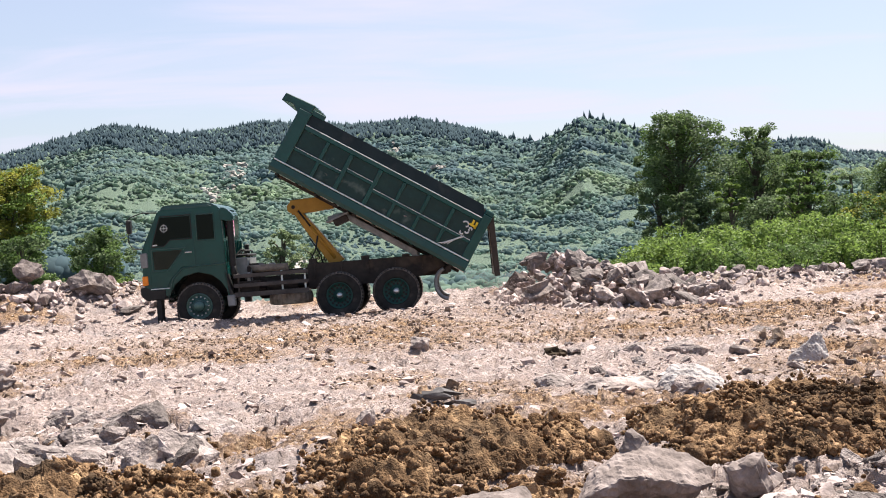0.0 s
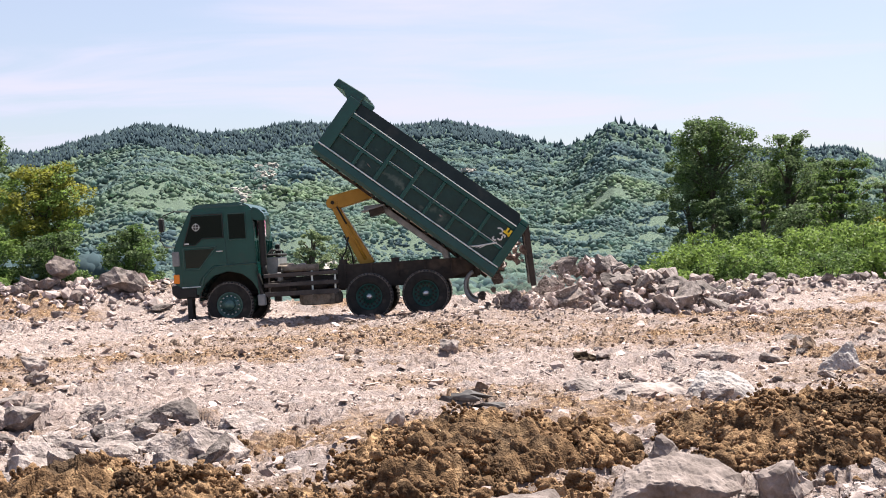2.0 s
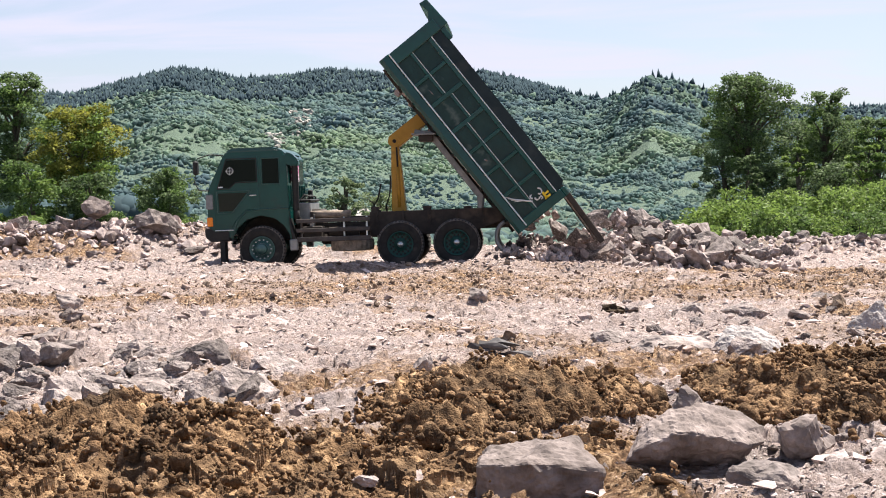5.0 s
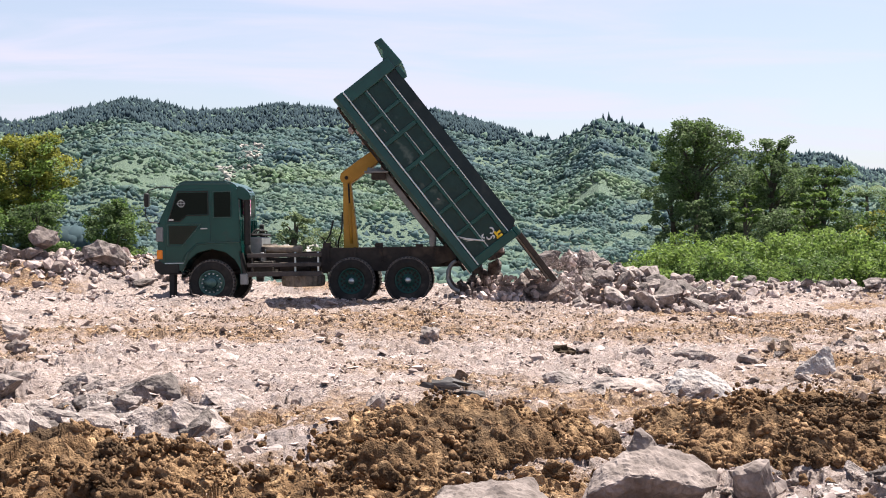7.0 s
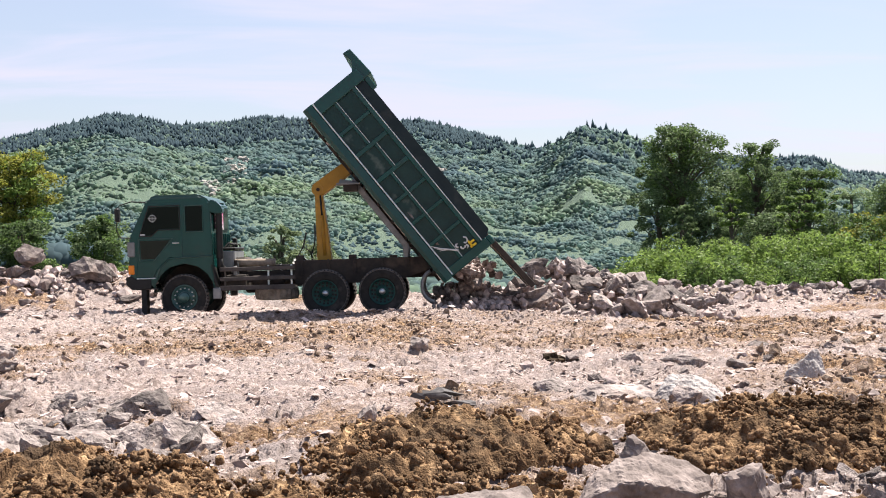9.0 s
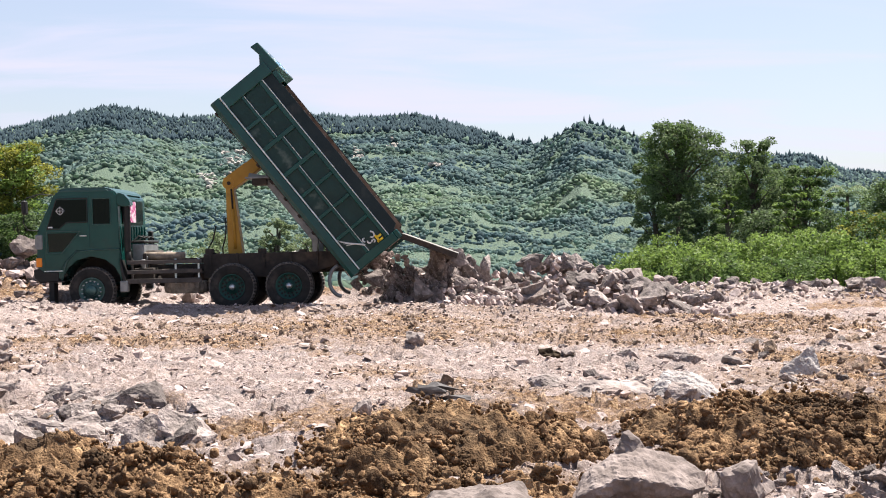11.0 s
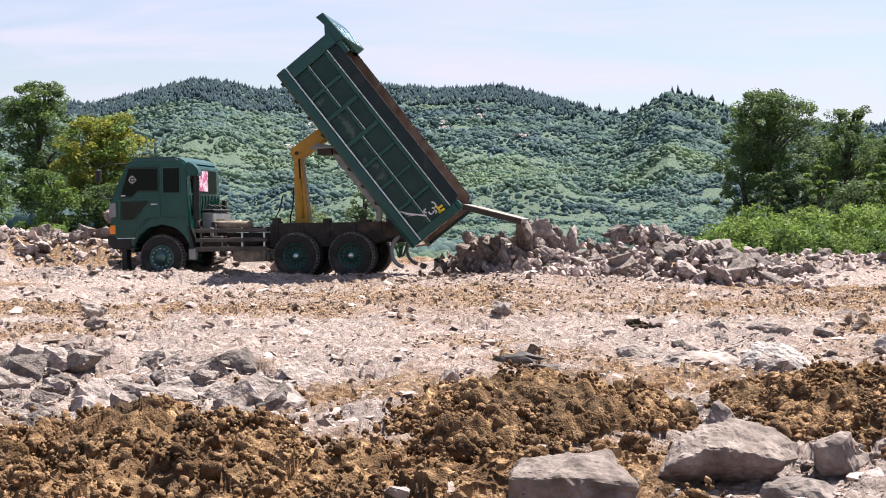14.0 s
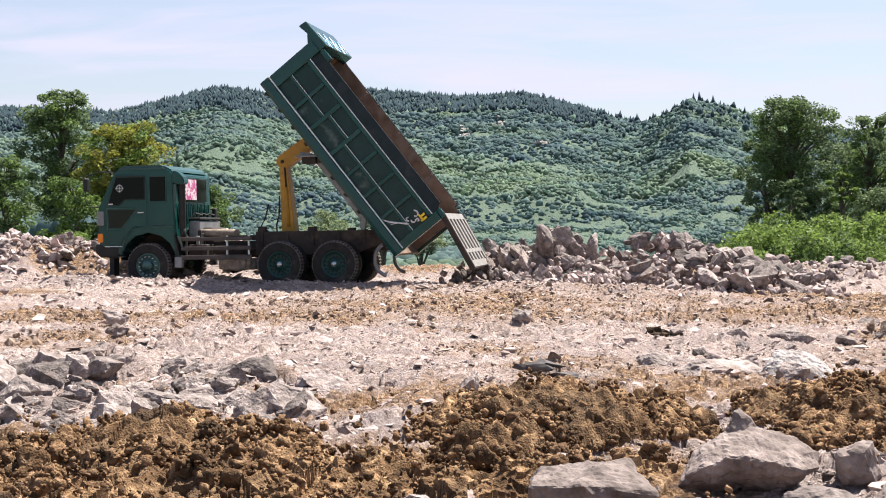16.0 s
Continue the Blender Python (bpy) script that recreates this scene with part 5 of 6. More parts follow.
    ob = mesh_object("soil_clod", v * np.array((0.34, 0.30, 0.26)), f, DARK_SOIL)
    ob.location = (1.93, 18.3, on_ground(1.93, 18.3) + 0.09)
    tagged(ob, "dark clod of earth on pale rubble", "soil clod")
    # dark thin slabs that lie over one another
    slab_mat = material("dark_slate", [(0.045, 0.040, 0.040), (0.11, 0.10, 0.10)], 4, 0.85, bump=0.01)
    for k, (x, y, w, turn, tip) in enumerate(((0.05, 13.3, 0.36, 0.2, 0.25), (0.25, 13.05, 0.42, -0.3, 0.15), (0.40, 12.85, 0.34, 0.5, 0.12), (0.16, 12.8, 0.30, -0.1, 0.2))):
        me = rock_mesh("slate_slab", 300 + k, (w, w * 0.7, 0.09), slab_mat, 0.5, 1)
        lay("slate_slab", me, x, y, on_ground(x, y) + 0.06 + 0.02 * k, 1.0, turn, (-tip, tip * 0.5), "thin dark slab of slate lying askew", "stone", "dark slabs")


boulders()


def strewn(name, count, region, sizes, label, category, group, seed, lift=0.18, tilt=0.4, flat=1.0):
    rng = random.Random(seed)
    made = 0
    while made < count:
        x, y = region(rng)
        s = sizes[0] + (sizes[1] - sizes[0]) * rng.random() ** 2
        ob = lay(name, rng.choice(ROCK_MESHES), x, y, on_ground(x, y) + lift * s * rng.uniform(0.3, 1.2), s, rng.uniform(0, 6.28), (rng.uniform(-tilt, tilt), rng.uniform(-tilt, tilt)), label, category, group)
        made += 1


# slabby stones gathered before the left mound, and gravel blocks by the big boulder
strewn("stone", 105, lambda r: (r.uniform(-5.6, -1.75), r.uniform(9.6, 12.9)), (0.16, 0.58), "broken pinkish stone in a loose spread", "stone", "spread of broken stones", 1, 0.12, 0.25)
strewn("stone", 70, lambda r: (r.uniform(1.75, 3.4), r.uniform(6.7, 8.4)), (0.05, 0.26), "dusty grey stone in coarse gravel", "stone", "gravel beside the boulder", 2, 0.15, 0.5)
strewn("stone", 40, lambda r: (r.uniform(0.7, 1.9), r.uniform(6.6, 7.45)), (0.03, 0.09), "small grey stone in gravel before the boulder", "stone", "gravel beside the boulder", 12, 0.2, 0.5)
strewn("stone", 46, lambda r: (r.uniform(-5.2, -2.0), r.uniform(9.2, 11.2)), (0.26, 0.52), "broad flat slab of pinkish stone among broken stones", "stone", "spread of broken stones", 13, 0.05, 0.22)
strewn("stone", 40, lambda r: (r.uniform(2.0, 8.5), r.uniform(12.0, 21.0)), (0.15, 0.5), "pinkish broken stone on churned ground", "stone", "stones on the quarry floor", 3, 0.15, 0.3)


def along_rim(lo, hi, wide):
    def pick(r):
        a = r.uniform(lo, hi)
        rad = 34.5 + 6.5 * float(smooth(3, 14, np.array(a))) + r.gauss(-0.4, wide)
        return rad * math.sin(radians(a)), rad * math.cos(radians(a))
    return pick


strewn("rock", 66, along_rim(-25, -9.5, 0.9), (0.20, 0.62), "rough pinkish rock on the rubble bank", "rock", "rocks of the rubble bank", 4, 0.25)
strewn("rock", 46, along_rim(8.5, 26, 1.2), (0.20, 0.85), "rough pinkish rock on the rubble bank", "rock", "rocks of the rubble bank", 5, 0.22)
lay("rock", rock_mesh("rock", 321, (0.80, 0.7, 0.62), GREY_STONE, 0.8, 2), -10.05, 32.7, on_ground(-10.05, 32.7) + 0.52, 1, 0.3, (0, 0), "rounded greenish-grey boulder on the rubble bank", "rock", "rocks of the rubble bank")
lay("rock", rock_mesh("rock", 325, (1.25, 0.8, 0.68), STONE_ONE, 0.6, 2), -8.35, 32.4, on_ground(-8.35, 32.4) + 0.30, 1, 0.1, (0, 0.1), "broad pale rock on the rubble bank", "rock", "rocks of the rubble bank")



def bank_rubble():
    rng, r = np.random.default_rng(23), random.Random(24)
    left, right = along_rim(-25, -9.5, 1.0), along_rim(8.0, 26, 1.3)
    spots = [(left if k < 900 else right)(r) for k in range(1500)]
    x, y = np.array(spots).T
    s = np.clip(0.14 + 0.09 * rng.pareto(2.5, len(x)), 0.14, 0.5)
    ob = scatter("bank_rubble", ROCK_SHAPES, np.stack([x, y, ground_height(x, y)[0] + 0.2 * s], -1), s, STONE, rng, 0.9)
    tagged(ob, "smaller broken stones along the rubble bank", "rubble", kind="stuff")


bank_rubble()

# the older heap beside the tipping place: a pile with stones lying over one another
HEAP_X = (-2.8, -2.2, -1.0, -0.2, 0.5, 1.1, 1.9, 2.6, 3.4, 4.1, 5.0, 6.0, 7.4)
HEAP_H = (0.10, 0.50, 0.85, 1.12, 1.50, 1.32, 1.10, 1.08, 1.30, 1.15, 0.80, 0.60, 0.15)


def heap(x, y):
    return float(np.interp(x, HEAP_X, HEAP_H)) * max(0.0, 1 - abs((y - 31.2 - 0.12 * x) / 2.1) ** 1.7)


def old_heap():
    rng = np.random.default_rng(21)
    spots, sizes = [], []
    for _ in range(900):
        x, y = rng.uniform(2.0, 7.6), rng.uniform(29.4, 33.8)
        h = heap(x, y) * smooth(1.9, 3.0, np.array(x))
        spots.append((x, y, on_ground(x, y) + float(h) * rng.uniform(0.1, 1.0)))
        sizes.append(rng.uniform(0.10, 0.36))
    ob = scatter("heap_rubble", ROCK_SHAPES, np.array(spots), np.array(sizes), STONE, rng, 1.2)
    tagged(ob, "smaller broken stones filling the rock heap", "rubble", kind="stuff")
    r = random.Random(8)
    for _ in range(58):
        x, y = r.uniform(2.4, 7.4), 31.2 + r.uniform(-1.7, 1.6)
        h = heap(x, y) * float(smooth(1.9, 3.0, np.array(x)))
        s = r.uniform(0.35, 0.95)
        lay("rock", r.choice(ROCK_MESHES), x, y, on_ground(x, y) + h * 0.92, s, r.uniform(0, 6.28), (r.uniform(-0.6, 0.6), r.uniform(-0.6, 0.6)), "angular pinkish rock in the dumped heap", "rock", "rocks of the heap")


old_heap()

# the load that slides off the bed while the clip runs
FALLING = []


def load():
    r = random.Random(17)
    plan = []
    for k in range(18):
        plan.append((r.uniform(0.1, 3.4), r.uniform(0.95, 1.75), r.uniform(-1.0, 0.9), r.uniform(0.14, 0.5), 0.20))
    for k in range(34):
        plan.append((0.02 + 3.1 * k / 34, r.uniform(0.75, 1.55), r.uniform(-1.2, 0.6), r.uniform(0.12, 0.42), 0.34))
    for k in range(30):
        plan.append((3.1 + 3.4 * k / 30, r.uniform(0.75, 1.9), r.uniform(-1.25, 0.7), r.uniform(0.18, 0.62), 0.40 + 0.35 * k / 30))
    for k in range(20):
        t = 3.2 + 5.0 * k / 20
        plan.append((t, r.uniform(1.15, 2.5), r.uniform(-1.0, 1.0), r.uniform(0.3, 0.85), min(0.9, 0.25 + 0.1 * (t - 3.2))))
    for k in range(74):
        t = 8.5 + 2.6 * k / 74
        rear = track(TRUCK, t) + 1.66 + 0.62
        plan.append((t, rear + r.uniform(-0.1, 1.3), r.uniform(-1.45, 1.2), r.uniform(0.18, 0.85), 0.98))
    for k in range(12):
        t = 11.1 + 0.25 * k
        plan.append((t, track(TRUCK, t) + 2.3 + r.uniform(-0.1, 0.4), r.uniform(-1.1, 0.9), r.uniform(0.12, 0.38), 0.8))
    for k in range(26):
        plan.append((10.5 + 0.75 * k / 26, r.uniform(-2.0, -0.3), r.uniform(-1.4, 0.7), r.uniform(0.12, 0.46), 0.62))
    spills = len(plan)
    for k in range(30):
        t = 1.0 + 7.2 * k / 14 if k < 14 else 8.6 + 2.4 * (k - 14) / 16
        x = r.uniform(0.8, 1.9) if k < 14 else track(TRUCK, t) + 2.3 + r.uniform(0.0, 1.2)
        plan.append((t, x, r.uniform(-1.5, 1.0), r.uniform(0.9, 1.3), 0.5))
    grit = []
    for k in range(4):
        g = np.random.default_rng(900 + k)
        p = np.clip(g.normal(size=(70, 3)), -1.8, 1.8) * np.array((0.28, 0.28, 0.09))
        ob = scatter("small_stones", ROCK_SHAPES, p, g.uniform(0.07, 0.24, 70), STONE, g, 1.2)
        grit.append(ob.data)
        bpy.data.objects.remove(ob)
    grown = len(plan)
    plan.append((9.4, 0.55, -0.35, 1.05, 1.0))
    plan.append((9.2, 1.0, 0.2, 0.95, 1.0))
    for k, (t, x, dy, s, full) in enumerate(plan):
        y = 30.6 + dy
        rest = on_ground(x, y) + max(0.12 * s, heap(x, y) * full * (r.uniform(0.55, 1.0) if s < 0.9 else 1.0) - 0.05)
        loose = spills <= k < grown
        ob = new("small_stones" if loose else "rock", r.choice(grit if loose else ROCK_MESHES))
        ob.scale = (s, s, s)
        if loose:
            tagged(ob, "spill of small broken stones in the dumped heap", "rubble", kind="stuff")
        else:
            tagged(ob, "angular pinkish rock tipped out of the truck", "rock", "rocks of the heap")
        e0 = Euler((0.0, 0.0, r.uniform(0, 6.28))) if loose else Euler((r.uniform(-0.4, 0.4), r.uniform(-0.4, 0.4), r.uniform(0, 6.28)))
        q0 = e0.to_quaternion()
        lane = 0.0 if loose else max(-0.8, min(0.8, -dy * 0.7))
        high = 0.52 if loose else 0.10 + 0.42 * s + r.uniform(0, 0.25)
        start = 0.4 + r.random() * 3.2
        rows = []
        begin = max(0.0, t - 1.2)
        for step in sorted({0.0, begin} | {0.5 * j for j in range(33) if 0.5 * j < begin}):
            rows.append((step, start))
        if t > 0.15:
            rows.append((t, -0.45))
        keys = []
        for step, along in rows:
            place = truck_pose(step) @ bed_pose(step) @ Vector((along, lane, high))
            keys.append((step, Matrix.Translation(place) @ q0.to_matrix().to_4x4()))
        spin = Euler((0, 0, 0.1) if loose else (r.uniform(-0.5, 0.5), r.uniform(0.2, 0.9), 0)).to_quaternion()
        out = truck_pose(t) @ bed_pose(t) @ Vector((-0.45, lane, high))
        mid = Vector(((out.x * 0.55 + x * 0.45), (out.y * 0.5 + y * 0.5), max(rest, (out.z * 0.62 + rest * 0.38))))
        keys.append((t + 0.25, Matrix.Translation(mid) @ (spin @ q0).to_matrix().to_4x4()))
        last = Matrix.Translation((x, y, rest)) @ (spin @ spin @ q0).to_matrix().to_4x4()
        keys.append((t + 0.5, last))
        if t + 0.5 < 15.9:
            keys.append((16.0, last))
        if keys[0][0] > 0:
            keys.insert(0, (0.0, keys[0][1]))
        FALLING.append((ob, keys))


load()


def bubbles(x, y, size, seed):
    """Packed round lumps: the tallest of the domes over the cells round about."""
    u, v = x / size, y / size
    i, j = np.floor(u).astype(np.int64), np.floor(v).astype(np.int64)

    def h(a, b, k):
        q = (a * 374761393 + b * 668265263 + (seed + k) * 974634777) & 0xFFFFFFFF
        q = ((q ^ (q >> 13)) * 1274126177) & 0xFFFFFFFF
        return ((q ^ (q >> 16)) & 0xFFFF) / 65535.0
    top = np.zeros(u.shape)
    for a in (-1, 0, 1):
        for b in (-1, 0, 1):
            ci, cj = i + a, j + b
            r = 0.42 + 0.50 * h(ci, cj, 2)
            d = ((u - ci - h(ci, cj, 0)) ** 2 + (v - cj - h(ci, cj, 1)) ** 2) / (r * r)
            top = np.maximum(top, r * np.sqrt(np.clip(1 - d, 0, 1)))
    return top * size


def soil_bed():
    """The crumbled skin of the dug mounds: lumps upon lumps, down to the size of a finger."""
    az, r = np.radians(np.linspace(-24.5, 27, 620)), np.linspace(6.3, 11.5, 330)
    A, R = np.meshgrid(az, r)
    x, y = R * np.sin(A), R * np.cos(A)
    z, share, _ = ground_height(x, y)
    w = np.maximum(smooth(0.015, 0.08, mound(x, y)), 0.28 * smooth(0.55, 0.85, share) * (1 - smooth(8.6, 9.4, R)))
    w = w * (1 - smooth(0.15, 0.5, cleared(x, y))) * smooth(6.3, 6.6, R) * (1 - smooth(11.2, 11.5, R))
    wx, wy = x + 0.05 * fbm(x * 9, y * 9, 101, 2), y + 0.05 * fbm(x * 9, y * 9, 105, 2)
    lump = 0.26 * bubbles(wx, wy, 0.23, 111) + 0.36 * bubbles(wx, wy, 0.09, 114) + 0.40 * bubbles(wx, wy, 0.036, 117)
    patchy = 0.45 + 0.75 * smooth(0.36, 0.62, fbm(x * 1.6, y * 1.6, 121, 3))
    z = z + w * patchy * lump + 0.01 * w - 0.05 * (1 - smooth(0.0, 0.3, w))
    na, nr = len(az), len(r)
    i, j = np.meshgrid(np.arange(nr - 1), np.arange(na - 1), indexing="ij")
    keep = (w[:-1, :-1] > 0.05)
    i, j = i[keep], j[keep]
    faces = np.stack([i * na + j, (i + 1) * na + j, (i + 1) * na + j + 1, i * na + j + 1], -1)[:, ::-1]
    used, faces = np.unique(faces, return_inverse=True)
    verts = np.stack([x, y, z], -1).reshape(-1, 3)[used]
    ob = mesh_object("soil_mound", verts, faces.reshape(-1, 4), SOIL_BED, False)
    tagged(ob, "dug brown earth in crumbly mounds", "soil", kind="stuff")


soil_bed()


def soil_clods():
    """Dug earth: crumbs gathered into lumps over the mounds, and churned bits on the strip before the truck."""
    rng = np.random.default_rng(31)
    spots, sizes = [], []
    while len(spots) < 3000:
        x, y = rng.uniform(-4.6, 5.6), rng.uniform(6.3, 11.2)
        h = float(mound(np.array([x]), np.array([y]))[0])
        if float(cleared(np.array(x), np.array(y))) > 0.2:
            continue
        if h < 0.012 and rng.random() > (0.16 if y < 8.2 and x < 1.2 else 0.02):
            continue
        spots.append((x, y))
        sizes.append(min(0.16, 0.032 + 0.026 * rng.pareto(2.1)))
    a, sizes = np.array(spots), np.array(sizes)
    z = ground_height(a[:, 0], a[:, 1])[0]
    a = np.column_stack([a, z + 0.30 * sizes])
    warp = rng.uniform(0.7, 1.35, (len(sizes), 3))
    big = sizes > 0.065
    for name, shapes, pick in (("soil_lumps", BIG_CLOD_SHAPES, big), ("soil_clods", CLOD_SHAPES, ~big)):
        ob = scatter(name, shapes, a[pick], sizes[pick], SOIL, rng, 3.0, True, warp[pick])
        tagged(ob, "crumbly brown clods of earth heaped in mounds", "soil", kind="stuff")
    pick = rng.choice(len(a), size=9000, p=sizes ** 2 / (sizes ** 2).sum())
    d = rng.normal(size=(len(pick), 3))
    d /= np.linalg.norm(d, axis=1)[:, None]
    d[:, 2] = np.abs(d[:, 2])
    p = a[pick] + d * sizes[pick][:, None] * 0.46
    n = 46000
    x, y = rng.uniform(-4.8, 5.8, n), rng.uniform(6.4, 11.3, n)
    keep = rng.uniform(0, 1, n) < smooth(0.0, 0.05, mound(x, y)) + 0.16 * (ground_height(x, y)[1] > 0.7) * (y < 8.6)
    keep &= cleared(x, y) < 0.2
    x, y = x[keep], y[keep]
    p = np.concatenate([p, np.column_stack([x, y, np.full(len(x), -9.0)])])
    heap_up = 0.12 * smooth(0.40, 0.68, fbm(p[:, 0] * 4.5, p[:, 1] * 4.5, 131, 3, 0.6)) * rng.uniform(0.2, 1.0, len(p))
    p[:, 2] = np.maximum(p[:, 2], ground_height(p[:, 0], p[:, 1])[0] + 0.02 + heap_up)
    s = np.clip(0.018 + 0.012 * rng.pareto(2.0, len(p)), 0.018, 0.080)
    ob = scatter("soil_crumbs", CRUMB_SHAPES, p, s, SOIL, rng, 3.0, True, rng.uniform(0.6, 1.4, (len(p), 3)))
    tagged(ob, "fine crumbs of brown earth between the clods", "soil", kind="stuff")
    n = 34000
    x, y = rng.uniform(-8, 11, n), rng.uniform(13, 29, n)
    z, share, _ = ground_height(x, y)
    keep = share > rng.uniform(0.2, 0.8, n)
    x, y, z = x[keep], y[keep], z[keep]
    s = np.clip(0.024 + 0.016 * rng.pareto(2.3, len(x)), 0.024, 0.13)
    ob = scatter("churned_soil", CRUMB_SHAPES, np.stack([x, y, z + 0.1 * s], -1), s, STRIP_SOIL, rng, 3.0, False, rng.uniform(0.6, 1.5, (len(x), 3)))
    tagged(ob, "loose brown clods on the churned strip", "soil", kind="stuff")


soil_clods()


def rubble():
    rng = np.random.default_rng(11)
    n = 56000
    r = np.where(rng.uniform(0, 1, n) < 0.55, 1 / rng.uniform(1 / 40, 1 / 6.2, n), rng.uniform(8, 42, n))
    az = np.radians(rng.uniform(-25.5, 26.5, n))
    x, y = r * np.sin(az), r * np.cos(az)
    z, share, _ = ground_height(x, y)
    s = np.clip(0.019 * rng.pareto(2.1, n) + 0.017, 0.017, 0.22) * (0.6 + 0.7 * r / 20)
    keep = rng.uniform(0, 1, n) > np.where(mound(x, y) > 0.02, 0.97, np.where(y < 9, share * 0.93, share * 0.6))
    x, y, z, s = x[keep], y[keep], z[keep], s[keep]
    sq = np.stack([np.ones_like(s), np.ones_like(s), rng.uniform(0.35, 0.9, len(s))], -1)
    ob = scatter("rubble", CHIP_SHAPES, np.stack([x, y, z + s * 0.10], -1), s, STONE, rng, 0.42, False, sq)
    tagged(ob, "broken pinkish stones strewn over the quarry floor", "rubble", kind="stuff")


rubble()


def wheel_rubble():
    """Crushed stone pushed up along the wheel ruts."""
    rng = np.random.default_rng(15)
    n = 2600
    x, y = rng.uniform(-12, 4, n), 27.75 + rng.normal(0, 0.55, n)
    y = y - 0.05 * x
    s = np.clip(0.05 + 0.035 * rng.pareto(2.4, n), 0.05, 0.24)
    sq = np.stack([np.ones(n), np.ones(n), rng.uniform(0.35, 0.8, n)], -1)
    ob = scatter("rut_rubble", CHIP_SHAPES, np.stack([x, y, ground_height(x, y)[0] + 0.15 * s], -1), s, STONE, rng, 0.5, False, sq)
    tagged(ob, "crushed stone pushed up beside wheel ruts", "rubble", kind="stuff")


wheel_rubble()


# dust that the falling stones raise: loose puffs of fine specks, drifting and settling
DUST = material("pale_dust", [(0.50, 0.43, 0.41), (0.6, 0.53, 0.51)], 3, 1.0, translucent=0.5)


def dust():
    rng = np.random.default_rng(71)
    tetra = np.array(((1, 1, 1), (-1, -1, 1), (-1, 1, -1), (1, -1, -1)), float)
    faces = np.array(((0, 1, 2), (0, 3, 1), (0, 2, 3), (1, 3, 2)))
    # radius, specks, then seconds and places of the puff's middle
    puffs = ((0.75, 2600, ((0.0, 1.7, 29.6, 0.45), (1.2, 2.0, 29.6, 0.6), (2.6, 2.5, 29.7, 0.9), (4.4, 3.4, 30.2, 0.2), (5.2, 3.6, 30.3, -1.6))),
             (0.65, 2400, ((0.0, 1.0, 30.3, -1.4), (0.6, 1.2, 30.0, 0.1), (1.6, 1.5, 29.4, 0.45), (2.8, 1.7, 29.4, 0.6), (4.4, 2.6, 29.8, 0.4), (5.6, 3.0, 30.0, -1.5))),
             (0.80, 2400, ((0.0, 2.2, 30.5, -1.5), (3.0, 2.0, 30.4, -0.6), (4.6, 2.4, 29.8, 0.6), (6.2, 2.9, 29.8, 0.8), (8.0, 3.8, 30.4, 0.7), (9.5, 4.6, 31.0, -1.6))),
             (0.85, 2400, ((0.0, 0.2, 30.6, -1.6), (8.8, 0.3, 30.6, -1.2), (10.0, 0.2, 29.9, 0.5), (10.9, 0.0, 29.6, 0.7), (12.0, 0.7, 30.4, 0.6), (13.2, 1.4, 31.0, -1.6))),
             (0.60, 1800, ((0.0, -1.4, 30.6, -1.4), (10.2, -1.2, 30.4, -0.9), (10.9, -1.0, 29.6, 0.45), (11.8, -0.9, 29.5, 0.5), (13.0, -0.4, 30.2, -1.4))))
    for radius, count, rows in puffs:
        d = rng.normal(size=(count, 3)) * np.array((0.55, 0.4, 0.42)) * radius
        size = rng.uniform(0.003, 0.0065, count)[:, None, None]
        v = (tetra[None] * size + d[:, None]).reshape(-1, 3)
        f = (np.arange(count)[:, None, None] * 4 + faces[None]).reshape(-1, 3)
        ob = mesh_object("dust_puff", v, f, DUST)
        tagged(ob, "thin puff of pale dust drifting over the rock heap", "dust", kind="stuff")
        path = [(t, Matrix.Translation((x, y, z))) for t, x, y, z in rows]
        path.append((16.0, path[-1][1]))
        FALLING.append((ob, path))


dust()


# ---- trees and shrubs ----
def leaf_mesh(name, centres, per, size, mat, seed, droop=0.0):
    """Bent leaves gathered round many small clumps: centres are rows of x, y, z, radius."""
    rng = np.random.default_rng(seed)
    c = np.repeat(np.asarray(centres, float), per, axis=0)
    n = len(c)
    d = rng.normal(size=(n, 3))
    d /= np.linalg.norm(d, axis=1)[:, None]
    rad = c[:, 3] * rng.uniform(0.25, 1.0, n) ** 0.5
    p = c[:, :3] + d * rad[:, None] * np.array((1, 1, 0.7))
    u = rng.normal(size=(n, 3))
    u[:, 2] = u[:, 2] * 0.5 - droop
    u /= np.linalg.norm(u, axis=1)[:, None]
    w = np.cross(u, rng.normal(size=(n, 3)))
    w /= np.linalg.norm(w, axis=1)[:, None]
    s = size * rng.uniform(0.6, 1.35, n)[:, None]
    a, b, e, f = p - u * s * 0.5, p + w * s * 0.28, p + u * s * 0.5, p - w * s * 0.28
    verts = np.stack([a, b, e, f], 1).reshape(-1, 3)
    k = np.arange(n)[:, None] * 4
    faces = np.concatenate([k + np.array([[0, 1, 2]]), k + np.array([[0, 2, 3]])])
    return mesh_object(name, verts, faces, mat)


